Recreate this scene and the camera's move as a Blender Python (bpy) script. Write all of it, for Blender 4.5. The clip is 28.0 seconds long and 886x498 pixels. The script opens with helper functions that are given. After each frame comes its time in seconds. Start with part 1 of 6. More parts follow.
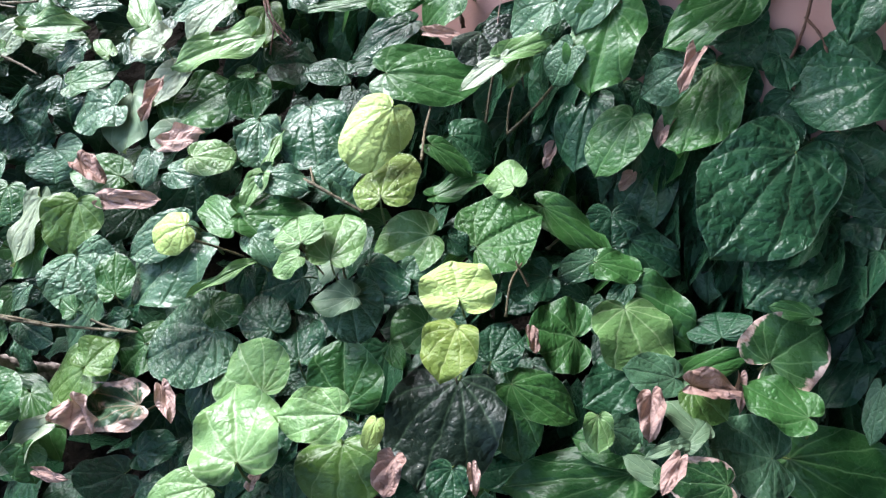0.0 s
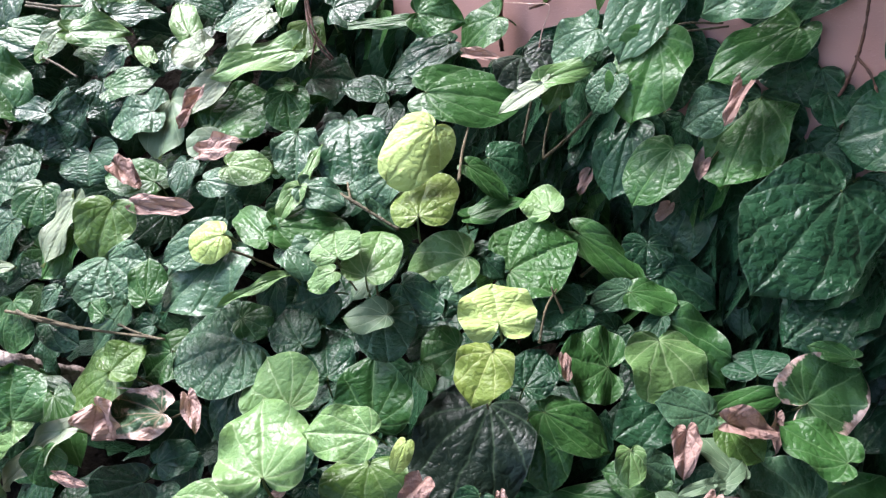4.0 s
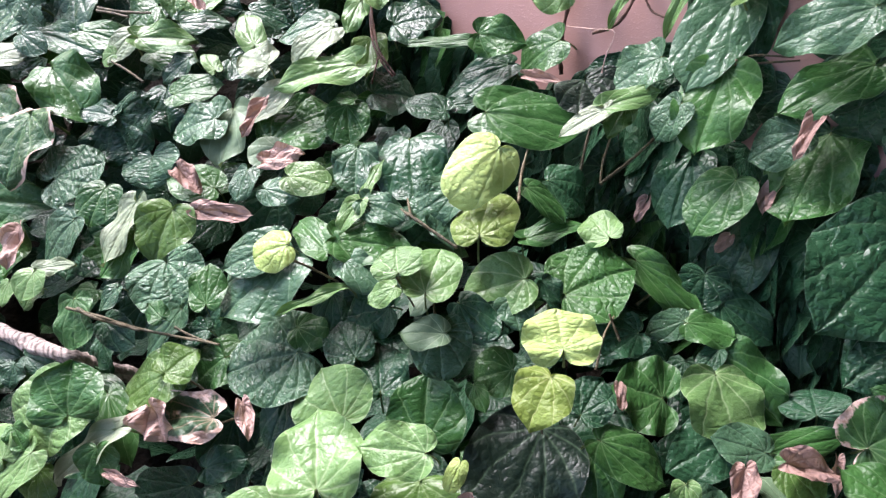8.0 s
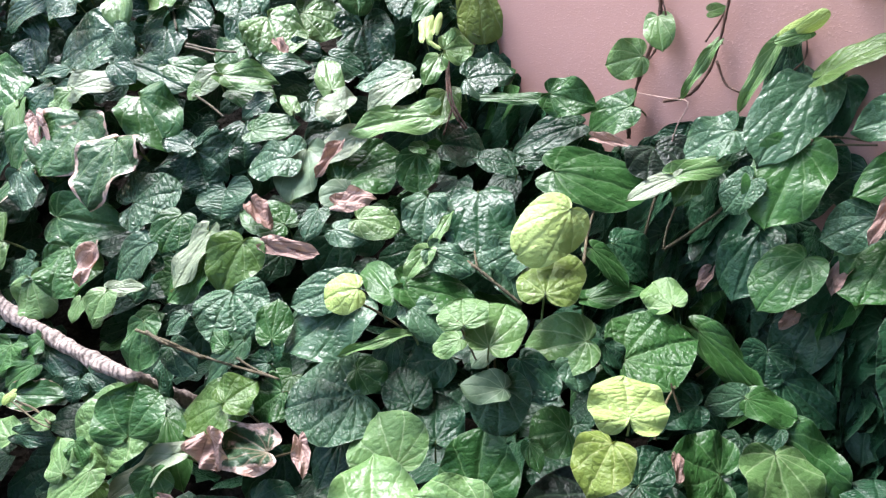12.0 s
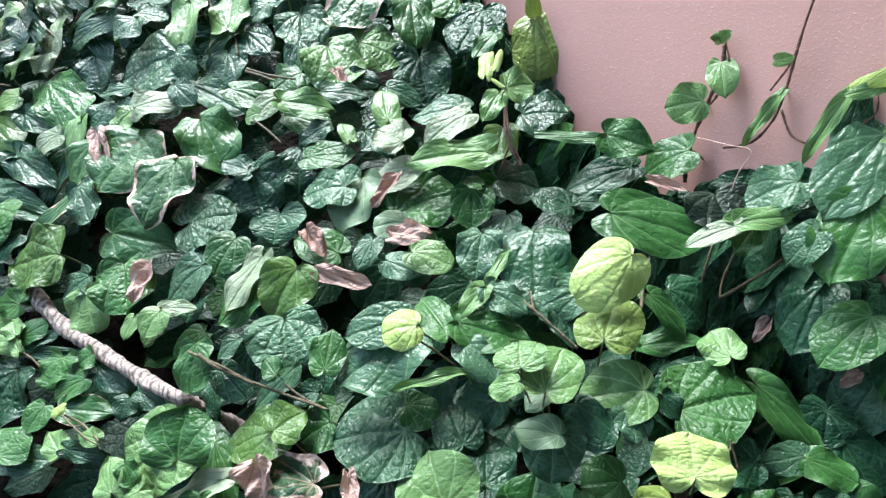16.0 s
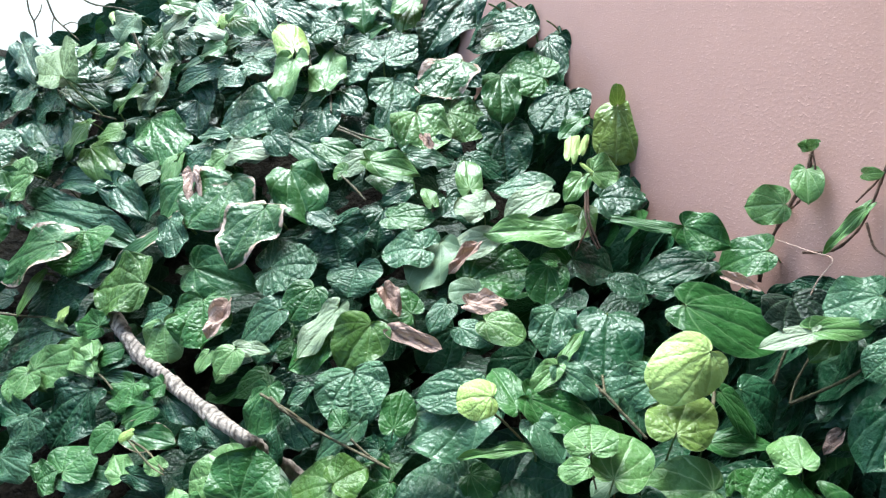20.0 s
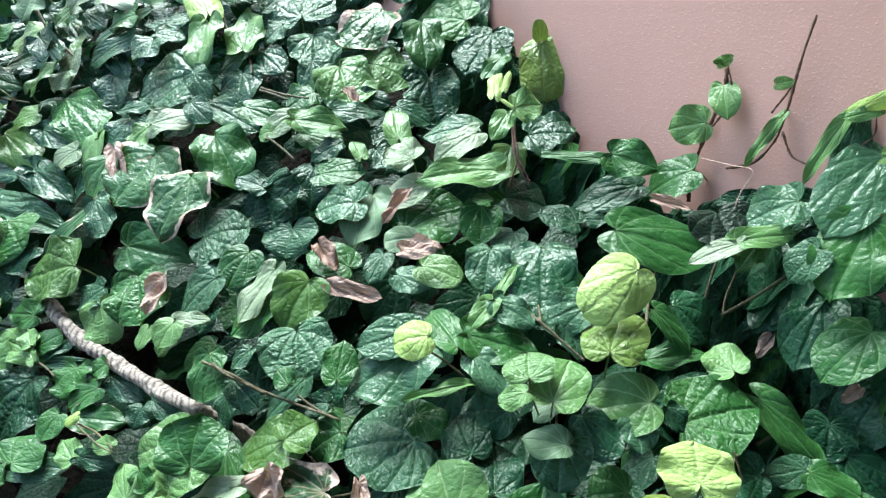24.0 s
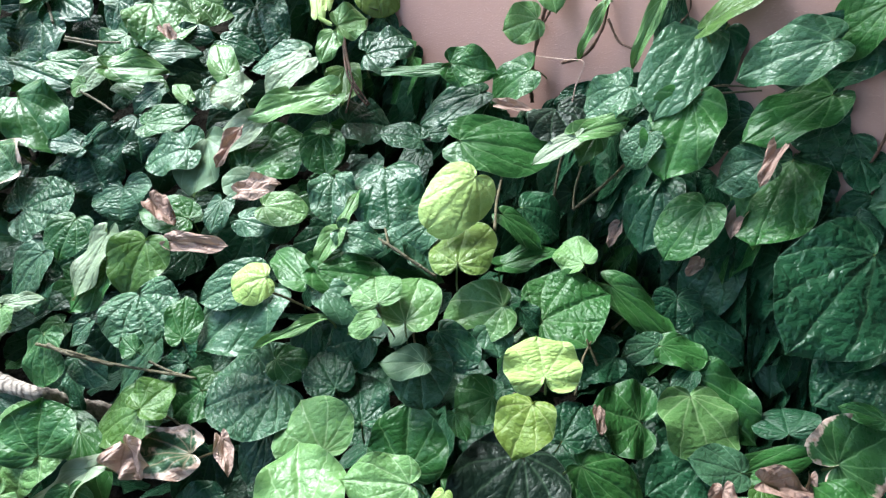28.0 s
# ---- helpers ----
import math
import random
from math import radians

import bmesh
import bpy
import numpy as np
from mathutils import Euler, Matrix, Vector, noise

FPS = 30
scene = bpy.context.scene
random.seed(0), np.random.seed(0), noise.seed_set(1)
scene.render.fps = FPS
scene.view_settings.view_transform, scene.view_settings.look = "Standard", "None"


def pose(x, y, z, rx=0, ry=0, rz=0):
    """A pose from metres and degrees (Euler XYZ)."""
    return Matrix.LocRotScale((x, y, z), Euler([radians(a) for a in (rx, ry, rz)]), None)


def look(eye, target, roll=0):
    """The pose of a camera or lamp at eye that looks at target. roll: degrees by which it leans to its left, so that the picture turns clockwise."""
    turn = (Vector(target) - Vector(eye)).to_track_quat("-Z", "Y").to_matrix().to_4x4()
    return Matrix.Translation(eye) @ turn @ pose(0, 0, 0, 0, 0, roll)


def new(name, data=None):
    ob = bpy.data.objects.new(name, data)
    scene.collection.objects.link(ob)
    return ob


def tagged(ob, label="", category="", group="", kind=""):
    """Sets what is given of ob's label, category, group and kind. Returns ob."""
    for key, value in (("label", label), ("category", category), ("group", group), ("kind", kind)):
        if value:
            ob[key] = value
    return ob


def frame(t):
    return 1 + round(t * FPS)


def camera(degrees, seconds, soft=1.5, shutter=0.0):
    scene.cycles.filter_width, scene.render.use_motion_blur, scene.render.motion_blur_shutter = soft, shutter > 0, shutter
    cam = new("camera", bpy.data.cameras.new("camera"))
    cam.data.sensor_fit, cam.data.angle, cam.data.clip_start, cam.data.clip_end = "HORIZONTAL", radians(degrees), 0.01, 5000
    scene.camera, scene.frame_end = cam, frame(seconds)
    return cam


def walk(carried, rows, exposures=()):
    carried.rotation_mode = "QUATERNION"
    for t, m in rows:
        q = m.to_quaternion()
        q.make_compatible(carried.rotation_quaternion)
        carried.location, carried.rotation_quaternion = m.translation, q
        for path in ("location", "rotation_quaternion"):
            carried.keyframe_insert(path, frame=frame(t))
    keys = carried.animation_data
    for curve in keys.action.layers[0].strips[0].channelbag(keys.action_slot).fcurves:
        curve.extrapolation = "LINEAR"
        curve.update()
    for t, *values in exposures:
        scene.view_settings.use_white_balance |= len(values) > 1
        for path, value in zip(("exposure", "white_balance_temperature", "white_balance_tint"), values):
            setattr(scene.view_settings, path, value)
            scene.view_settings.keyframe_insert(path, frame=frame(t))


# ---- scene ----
# light and exposure
EXPOSURE = 2.05
SKY, SUN, SUN_UP, SUN_TURN, SUN_WIDE = 0.15, 2.65, 37.0, -100.0, 25.0
# edge of an added, unseen roof that keeps light off the right end
SHADE_ROOF_X = -1.92

# the clip's camera slowly shifts its exposure (stops) and its white balance (kelvin, tint)
DRIFT = [(0, 0.03, 6050, 13), (3, 0.03, 6250, 18), (6, 0.03, 6250, 20), (9, 0.04, 6400, 23), (11, 0.03, 6300, 18), (13, 0.03, 6150, 13), (15, 0.02, 6000, 9), (17, 0.0, 6000, 1), (20, -0.03, 5950, -4), (24, -0.08, 5950, -7), (26, -0.10, 6000, -4), (28, -0.04, 6000, -3)]
cam = camera(66.3, 28.0, soft=1.3)
PATH = [
    (0, (0.0024, 0.0013, 1.2008), (-0.8314, 1.3366, -0.0327), 18.99),
    (0.5, (0.0101, 0.0133, 1.1942), (-0.7869, 1.3403, -0.0722), 18.45),
    (1, (0.0094, 0.0228, 1.1967), (-0.7704, 1.3565, -0.0734), 18.46),
    (1.5, (0.0063, 0.0270, 1.2021), (-0.7905, 1.3767, -0.0402), 18.45),
    (2, (0.0005, 0.0225, 1.2040), (-0.8188, 1.3796, -0.0154), 18.73),
    (2.5, (-0.0063, 0.0137, 1.2036), (-0.8531, 1.3739, 0.0066), 19.52),
    (3, (-0.0127, 0.0027, 1.1995), (-0.8719, 1.3644, 0.0132), 20.64),
    (3.5, (-0.0164, -0.0078, 1.1927), (-0.8910, 1.3413, 0.0031), 20.74),
    (4, (-0.0232, -0.0155, 1.1878), (-0.9090, 1.3219, -0.0067), 20.90),
    (4.5, (-0.0311, -0.0175, 1.1848), (-0.9245, 1.3083, -0.0169), 21.31),
    (6.5, (-0.0548, -0.0270, 1.1848), (-0.9913, 1.2832, -0.0012), 22.41),
    (7, (-0.0571, -0.0385, 1.1796), (-1.0040, 1.2582, -0.0128), 22.45),
    (7.5, (-0.0537, -0.0449, 1.1791), (-1.0071, 1.2586, -0.0007), 22.26),
    (8, (-0.0532, -0.0453, 1.1791), (-1.0093, 1.2556, -0.0015), 22.21),
    (8.5, (-0.0553, -0.0452, 1.1810), (-1.0178, 1.2549, 0.0050), 22.33),
    (9, (-0.0615, -0.0522, 1.1787), (-1.0480, 1.2270, -0.0004), 22.47),
    (9.5, (-0.0672, -0.0576, 1.1796), (-1.0734, 1.2153, 0.0103), 22.81),
    (10, (-0.0725, -0.0627, 1.1799), (-1.0949, 1.2021, 0.0159), 23.24),
    (10.5, (-0.0761, -0.0676, 1.1809), (-1.1147, 1.1946, 0.0284), 23.54),
    (11, (-0.0769, -0.0732, 1.1819), (-1.1336, 1.1863, 0.0429), 23.78),
    (11.5, (-0.0786, -0.0779, 1.1837), (-1.1498, 1.1774, 0.0537), 24.07),
    (12, (-0.0803, -0.0831, 1.1835), (-1.1663, 1.1685, 0.0637), 24.17),
    (12.5, (-0.0816, -0.0881, 1.1824), (-1.1764, 1.1580, 0.0650), 24.06),
    (14.5, (-0.1018, -0.0985, 1.1842), (-1.2386, 1.1364, 0.0966), 24.95),
    (15, (-0.1082, -0.1042, 1.1843), (-1.2583, 1.1134, 0.0914), 24.95),
    (15.5, (-0.1137, -0.1101, 1.1825), (-1.2725, 1.1017, 0.0923), 25.35),
    (16, (-0.1166, -0.1136, 1.1814), (-1.2793, 1.0911, 0.0873), 25.33),
    (16.5, (-0.1201, -0.1200, 1.1795), (-1.2919, 1.0819, 0.0922), 25.84),
    (17, (-0.1248, -0.1250, 1.1770), (-1.3081, 1.0632, 0.0871), 26.32),
    (17.5, (-0.1304, -0.1383, 1.1798), (-1.3529, 1.0334, 0.1155), 27.12),
    (18, (-0.1297, -0.1523, 1.1762), (-1.3788, 0.9968, 0.1183), 27.64),
    (18.5, (-0.1295, -0.1580, 1.1779), (-1.3952, 0.9870, 0.1353), 28.01),
    (19, (-0.1337, -0.1653, 1.1809), (-1.4222, 0.9643, 0.1495), 27.81),
    (19.5, (-0.1367, -0.1719, 1.1823), (-1.4405, 0.9559, 0.1684), 28.82),
    (20, (-0.1360, -0.1749, 1.1830), (-1.4591, 0.9392, 0.1791), 28.63),
    (20.5, (-0.1344, -0.1766, 1.1831), (-1.4590, 0.9337, 0.1768), 28.44),
    (22.5, (-0.1165, -0.1628, 1.1765), (-1.3789, 0.9905, 0.1391), 26.46),
    (23, (-0.1116, -0.1575, 1.1794), (-1.3634, 1.0068, 0.1414), 26.26),
    (23.5, (-0.1059, -0.1462, 1.1807), (-1.3379, 1.0367, 0.1400), 26.09),
    (24, (-0.1021, -0.1369, 1.1817), (-1.3084, 1.0674, 0.1355), 25.32),
    (24.5, (-0.0934, -0.1241, 1.1854), (-1.2648, 1.1209, 0.1474), 25.09),
    (25, (-0.0849, -0.1161, 1.1853), (-1.2269, 1.1664, 0.1601), 24.73),
    (25.5, (-0.0829, -0.1071, 1.1868), (-1.1910, 1.2014, 0.1572), 24.26),
    (26, (-0.0816, -0.0894, 1.1887), (-1.1486, 1.2340, 0.1351), 23.52),
    (26.5, (-0.0837, -0.0813, 1.1901), (-1.1213, 1.2575, 0.1265), 23.50),
    (27, (-0.0804, -0.0761, 1.1854), (-1.0981, 1.2716, 0.1140), 23.46),
    (27.5, (-0.0757, -0.0712, 1.1832), (-1.0516, 1.2908, 0.0912), 23.16),
    (28, (-0.0649, -0.0568, 1.1868), (-0.9964, 1.3249, 0.0809), 22.65),
]
walk(cam, [(t, look(eye, target, roll)) for t, eye, target, roll in PATH], exposures=[(t, EXPOSURE + stops, kelvin, tint) for t, stops, kelvin, tint in DRIFT])

# ---------------------------------------------------------------- light
world = bpy.data.worlds.new("world")
scene.world = world
world.use_nodes = True
wn, wl = world.node_tree.nodes, world.node_tree.links
wn.clear()
sky = wn.new("ShaderNodeTexSky")
sky.sky_type = "NISHITA"
sky.sun_disc = False
sky.sun_elevation, sky.sun_rotation = radians(SUN_UP), radians(SUN_TURN)
back = wn.new("ShaderNodeBackground")
back.inputs["Strength"].default_value = SKY
wl.new(sky.outputs[0], back.inputs[0])
wl.new(back.outputs[0], wn.new("ShaderNodeOutputWorld").inputs[0])

sun_data = bpy.data.lights.new("sun", "SUN")
sun_data.energy, sun_data.angle, sun_data.color = SUN, radians(SUN_WIDE), (1.0, 0.985, 0.96)
sun = new("sun", sun_data)
sun_way = Vector((math.sin(radians(SUN_TURN)) * math.cos(radians(SUN_UP)), math.cos(radians(SUN_TURN)) * math.cos(radians(SUN_UP)), math.sin(radians(SUN_UP))))
sun.matrix_world = look(sun_way * 6, (0, 0, 0))


# ---------------------------------------------------------------- materials
def mat(name):
    m = bpy.data.materials.new(name)
    m.use_nodes = True
    t = m.node_tree
    t.nodes.clear()
    out = t.nodes.new("ShaderNodeOutputMaterial")
    b = t.nodes.new("ShaderNodeBsdfPrincipled")
    t.links.new(b.outputs[0], out.inputs[0])
    return m, t, b, out


def node(t, kind, **sets):
    n = t.nodes.new(kind)
    for key, value in sets.items():
        n.inputs[key.replace("_", " ")].default_value = value
    return n


def calc(t, op, a, b=None, c=None, clamp=False):
    n = t.nodes.new("ShaderNodeMath")
    n.operation, n.use_clamp = op, clamp
    for i, v in enumerate((a, b, c)):
        if v is None:
            continue
        if isinstance(v, (int, float)):
            n.inputs[i].default_value = v
        else:
            t.links.new(v, n.inputs[i])
    return n.outputs[0]


def ramp(t, fac, *stops):
    n = t.nodes.new("ShaderNodeValToRGB")
    e = n.color_ramp.elements
    while len(e) < len(stops):
        e.new(0.5)
    for el, (p, c) in zip(e, stops):
        el.position, el.color = p, (*c, 1) if len(c) == 3 else c
    t.links.new(fac, n.inputs[0])
    return n.outputs[0]


def mix(t, fac, a, b, how="MIX"):
    n = t.nodes.new("ShaderNodeMix")
    n.data_type, n.blend_type = "RGBA", how
    for sock, v in ((n.inputs[0], fac), (n.inputs[6], a), (n.inputs[7], b)):
        if isinstance(v, (int, float)):
            sock.default_value = v
        elif isinstance(v, tuple):
            sock.default_value = (*v, 1)
        else:
            t.links.new(v, sock)
    return n.outputs[2]


def noise_of(t, vec, scale, detail=3.0, rough=0.55):
    n = node(t, "ShaderNodeTexNoise", Scale=scale, Detail=detail, Roughness=rough)
    if vec is not None:
        t.links.new(vec, n.inputs["Vector"])
    return n.outputs["Fac"]


def leaf_skin(name, dark, light, vein, rough, glow, relief, blotch=0.0, blotch_colour=(0.45, 0.27, 0.21), edge=0.0, pucker=0.6, spots=0.0):
    """Heart-leaf skin: pale veins that fan from the stalk, puckered cells between them, a thin pale rim."""
    m, t, b, out = mat(name)
    uv = t.nodes.new("ShaderNodeUVMap")
    uv.uv_map = "UVMap"
    flat = t.nodes.new("ShaderNodeUVMap")
    flat.uv_map = "Flat"
    sep = t.nodes.new("ShaderNodeSeparateXYZ")
    t.links.new(uv.outputs[0], sep.inputs[0])
    fl = t.nodes.new("ShaderNodeSeparateXYZ")
    t.links.new(flat.outputs[0], fl.inputs[0])
    info = t.nodes.new("ShaderNodeObjectInfo")
    geo = t.nodes.new("ShaderNodeNewGeometry")
    rnd = calc(t, "FRACT", calc(t, "ADD", info.outputs["Random"], geo.outputs["Random Per Island"]))
    shift = t.nodes.new("ShaderNodeVectorMath")
    shift.operation = "ADD"
    t.links.new(flat.outputs[0], shift.inputs[0])
    t.links.new(calc(t, "MULTIPLY", rnd, 37.0), shift.inputs[1])
    at = shift.outputs[0]
    wob = noise_of(t, at, 4.5, 3.0)
    big = noise_of(t, at, 1.7, 2.0)
    fine = noise_of(t, at, 38.0, 3.0)
    mid = noise_of(t, at, 10.0, 3.0)
    x, y = fl.outputs[0], fl.outputs[1]
    r = calc(t, "SQRT", calc(t, "ADD", calc(t, "MULTIPLY", x, x), calc(t, "MULTIPLY", y, y)))
    phi = calc(t, "ARCTAN2", x, y)
    phi = calc(t, "DIVIDE", phi, calc(t, "SUBTRACT", 1.0, calc(t, "MULTIPLY", r, 0.33)))
    phi = calc(t, "ADD", phi, calc(t, "MULTIPLY", calc(t, "SUBTRACT", wob, 0.5), 0.22))
    fan = calc(t, "MULTIPLY", calc(t, "PINGPONG", phi, 0.29), r)
    # a zigzag of side veins off the midrib
    side = calc(t, "PINGPONG", calc(t, "ADD", calc(t, "MULTIPLY", y, 3.4), calc(t, "ADD", calc(t, "MULTIPLY", calc(t, "ABSOLUTE", x), -2.6), calc(t, "MULTIPLY", wob, 0.5))), 0.5)
    rib = calc(t, "SUBTRACT", 1.0, calc(t, "MULTIPLY", fan, 52.0), clamp=True)
    rib2 = calc(t, "MULTIPLY", calc(t, "SUBTRACT", 1.0, calc(t, "MULTIPLY", side, 16.0), clamp=True), 0.16)
    vor = node(t, "ShaderNodeTexVoronoi", Scale=6.5)
    vor.feature = "DISTANCE_TO_EDGE"
    dome = node(t, "ShaderNodeTexVoronoi", Scale=8.0)
    dome.feature = "SMOOTH_F1"
    dome.inputs["Smoothness"].default_value = 0.35
    warp = t.nodes.new("ShaderNodeVectorMath")
    warp.operation = "ADD"
    t.links.new(at, warp.inputs[0])
    t.links.new(calc(t, "MULTIPLY", wob, 0.25), warp.inputs[1])
    t.links.new(warp.outputs[0], vor.inputs["Vector"])
    t.links.new(warp.outputs[0], dome.inputs["Vector"])
    quilt = node(t, "ShaderNodeTexVoronoi", Scale=13.0)
    quilt.feature = "SMOOTH_F1"
    quilt.inputs["Smoothness"].default_value = 0.25
    t.links.new(warp.outputs[0], quilt.inputs["Vector"])
    cell = calc(t, "SUBTRACT", 0.6, calc(t, "POWER", dome.outputs["Distance"], 1.6))
    net = calc(t, "MULTIPLY", calc(t, "SUBTRACT", 1.0, calc(t, "MULTIPLY", vor.outputs["Distance"], 20.0), clamp=True), 0.2)
    veins = calc(t, "MAXIMUM", calc(t, "MAXIMUM", rib, rib2), net)
    small = node(t, "ShaderNodeTexVoronoi", Scale=21.0)
    small.feature = "DISTANCE_TO_EDGE"
    t.links.new(warp.outputs[0], small.inputs["Vector"])
    mesh_net = calc(t, "MINIMUM", small.outputs["Distance"], 0.22)
    s = calc(t, "ABSOLUTE", calc(t, "MULTIPLY_ADD", sep.outputs[0], 2.0, -1.0))
    tone = calc(t, "ADD", calc(t, "MULTIPLY", big, 0.75), calc(t, "MULTIPLY", calc(t, "SUBTRACT", rnd, 0.5), 0.55))
    body = ramp(t, tone, (0.12, dark), (0.75, light))
    body = mix(t, calc(t, "MULTIPLY", calc(t, "SUBTRACT", 0.22, mesh_net), 0.4, clamp=True), body, tuple(0.5 * (c + v) for c, v in zip(light, vein)))
    body = mix(t, calc(t, "MULTIPLY", mid, 0.35), body, tuple(c * 0.62 for c in dark))
    col = mix(t, calc(t, "MULTIPLY", veins, 0.75), body, vein)
    thin = calc(t, "MULTIPLY", calc(t, "SUBTRACT", s, 0.972), 40.0, clamp=True)
    col = mix(t, calc(t, "MULTIPLY", thin, 0.5), col, tuple(0.7 * v + 0.07 for v in vein))
    if spots:
        v2 = node(t, "ShaderNodeTexVoronoi", Scale=13.0)
        t.links.new(at, v2.inputs["Vector"])
        sp = calc(t, "LESS_THAN", v2.outputs["Distance"], calc(t, "MULTIPLY", mid, 0.12))
        sp = calc(t, "MULTIPLY", sp, calc(t, "GREATER_THAN", wob, 0.5))
        col = mix(t, calc(t, "MULTIPLY", sp, spots), col, (0.48, 0.45, 0.34))
    if edge:
        rim = calc(t, "ADD", s, calc(t, "MULTIPLY", calc(t, "SUBTRACT", wob, 0.5), 1.0))
        rim = calc(t, "MULTIPLY", calc(t, "SUBTRACT", rim, 1.0 - edge), 12.0, clamp=True)
        col = mix(t, rim, col, ramp(t, mid, (0.3, (0.34, 0.20, 0.15)), (0.65, (0.68, 0.52, 0.46))))
    if blotch:
        bl = calc(t, "MULTIPLY", calc(t, "SUBTRACT", noise_of(t, at, 2.4, 3.0), 1.0 - blotch), 16.0, clamp=True)
        col = mix(t, bl, col, ramp(t, fine, (0.3, tuple(0.6 * c for c in blotch_colour)), (0.7, blotch_colour)))
    t.links.new(col, b.inputs["Base Color"])
    rr = calc(t, "ADD", calc(t, "MULTIPLY", calc(t, "ADD", mid, calc(t, "MULTIPLY", fine, 0.4)), 0.22), rough - 0.13)
    t.links.new(rr, b.inputs["Roughness"])
    b.inputs["Specular IOR Level"].default_value = 0.23
    gate = calc(t, "MULTIPLY", fan, 15.0, clamp=True)
    rung = calc(t, "PINGPONG", calc(t, "ADD", calc(t, "MULTIPLY", r, 9.5), calc(t, "ADD", calc(t, "MULTIPLY", wob, 2.6), calc(t, "MULTIPLY", calc(t, "FLOOR", calc(t, "DIVIDE", phi, 0.58)), 0.37))), 0.5)
    rung = calc(t, "MULTIPLY", calc(t, "SMOOTH_MIN", rung, 0.34, 0.12), gate)
    high = calc(t, "ADD", calc(t, "MULTIPLY", calc(t, "SMOOTH_MIN", fan, 0.060, 0.03), 2.0 * pucker), calc(t, "MULTIPLY", rung, 0.25 * pucker))
    high = calc(t, "ADD", high, calc(t, "MULTIPLY", cell, 0.13 * pucker))
    high = calc(t, "SUBTRACT", high, calc(t, "MULTIPLY", calc(t, "POWER", quilt.outputs["Distance"], 1.5), 0.19 * pucker))
    high = calc(t, "ADD", high, calc(t, "MULTIPLY", mesh_net, 0.12 * pucker))
    high = calc(t, "ADD", high, calc(t, "MULTIPLY", fine, 0.03))
    high = calc(t, "ADD", high, calc(t, "MULTIPLY", noise_of(t, at, 3.6, 2.0), 0.20 * pucker))
    bump = node(t, "ShaderNodeBump", Strength=0.7, Distance=relief)
    t.links.new(high, bump.inputs["Height"])
    t.links.new(bump.outputs[0], b.inputs["Normal"])
    if glow:
        tr = t.nodes.new("ShaderNodeBsdfTranslucent")
        t.links.new(mix(t, 1.0, col, (1.0, 1.0, 0.6), "MULTIPLY"), tr.inputs[0])
        ms = t.nodes.new("ShaderNodeMixShader")
        ms.inputs[0].default_value = glow
        t.links.new(b.outputs[0], ms.inputs[1])
        t.links.new(tr.outputs[0], ms.inputs[2])
        t.links.new(ms.outputs[0], out.inputs[0])
    return m


def leaf_material(name, *colours, **more):
    """The same skin for small, middling and large blades: the relief grows with the blade."""
    return [leaf_skin(name, *colours, relief, **more) for relief in (0.0045, 0.0070, 0.0160)]


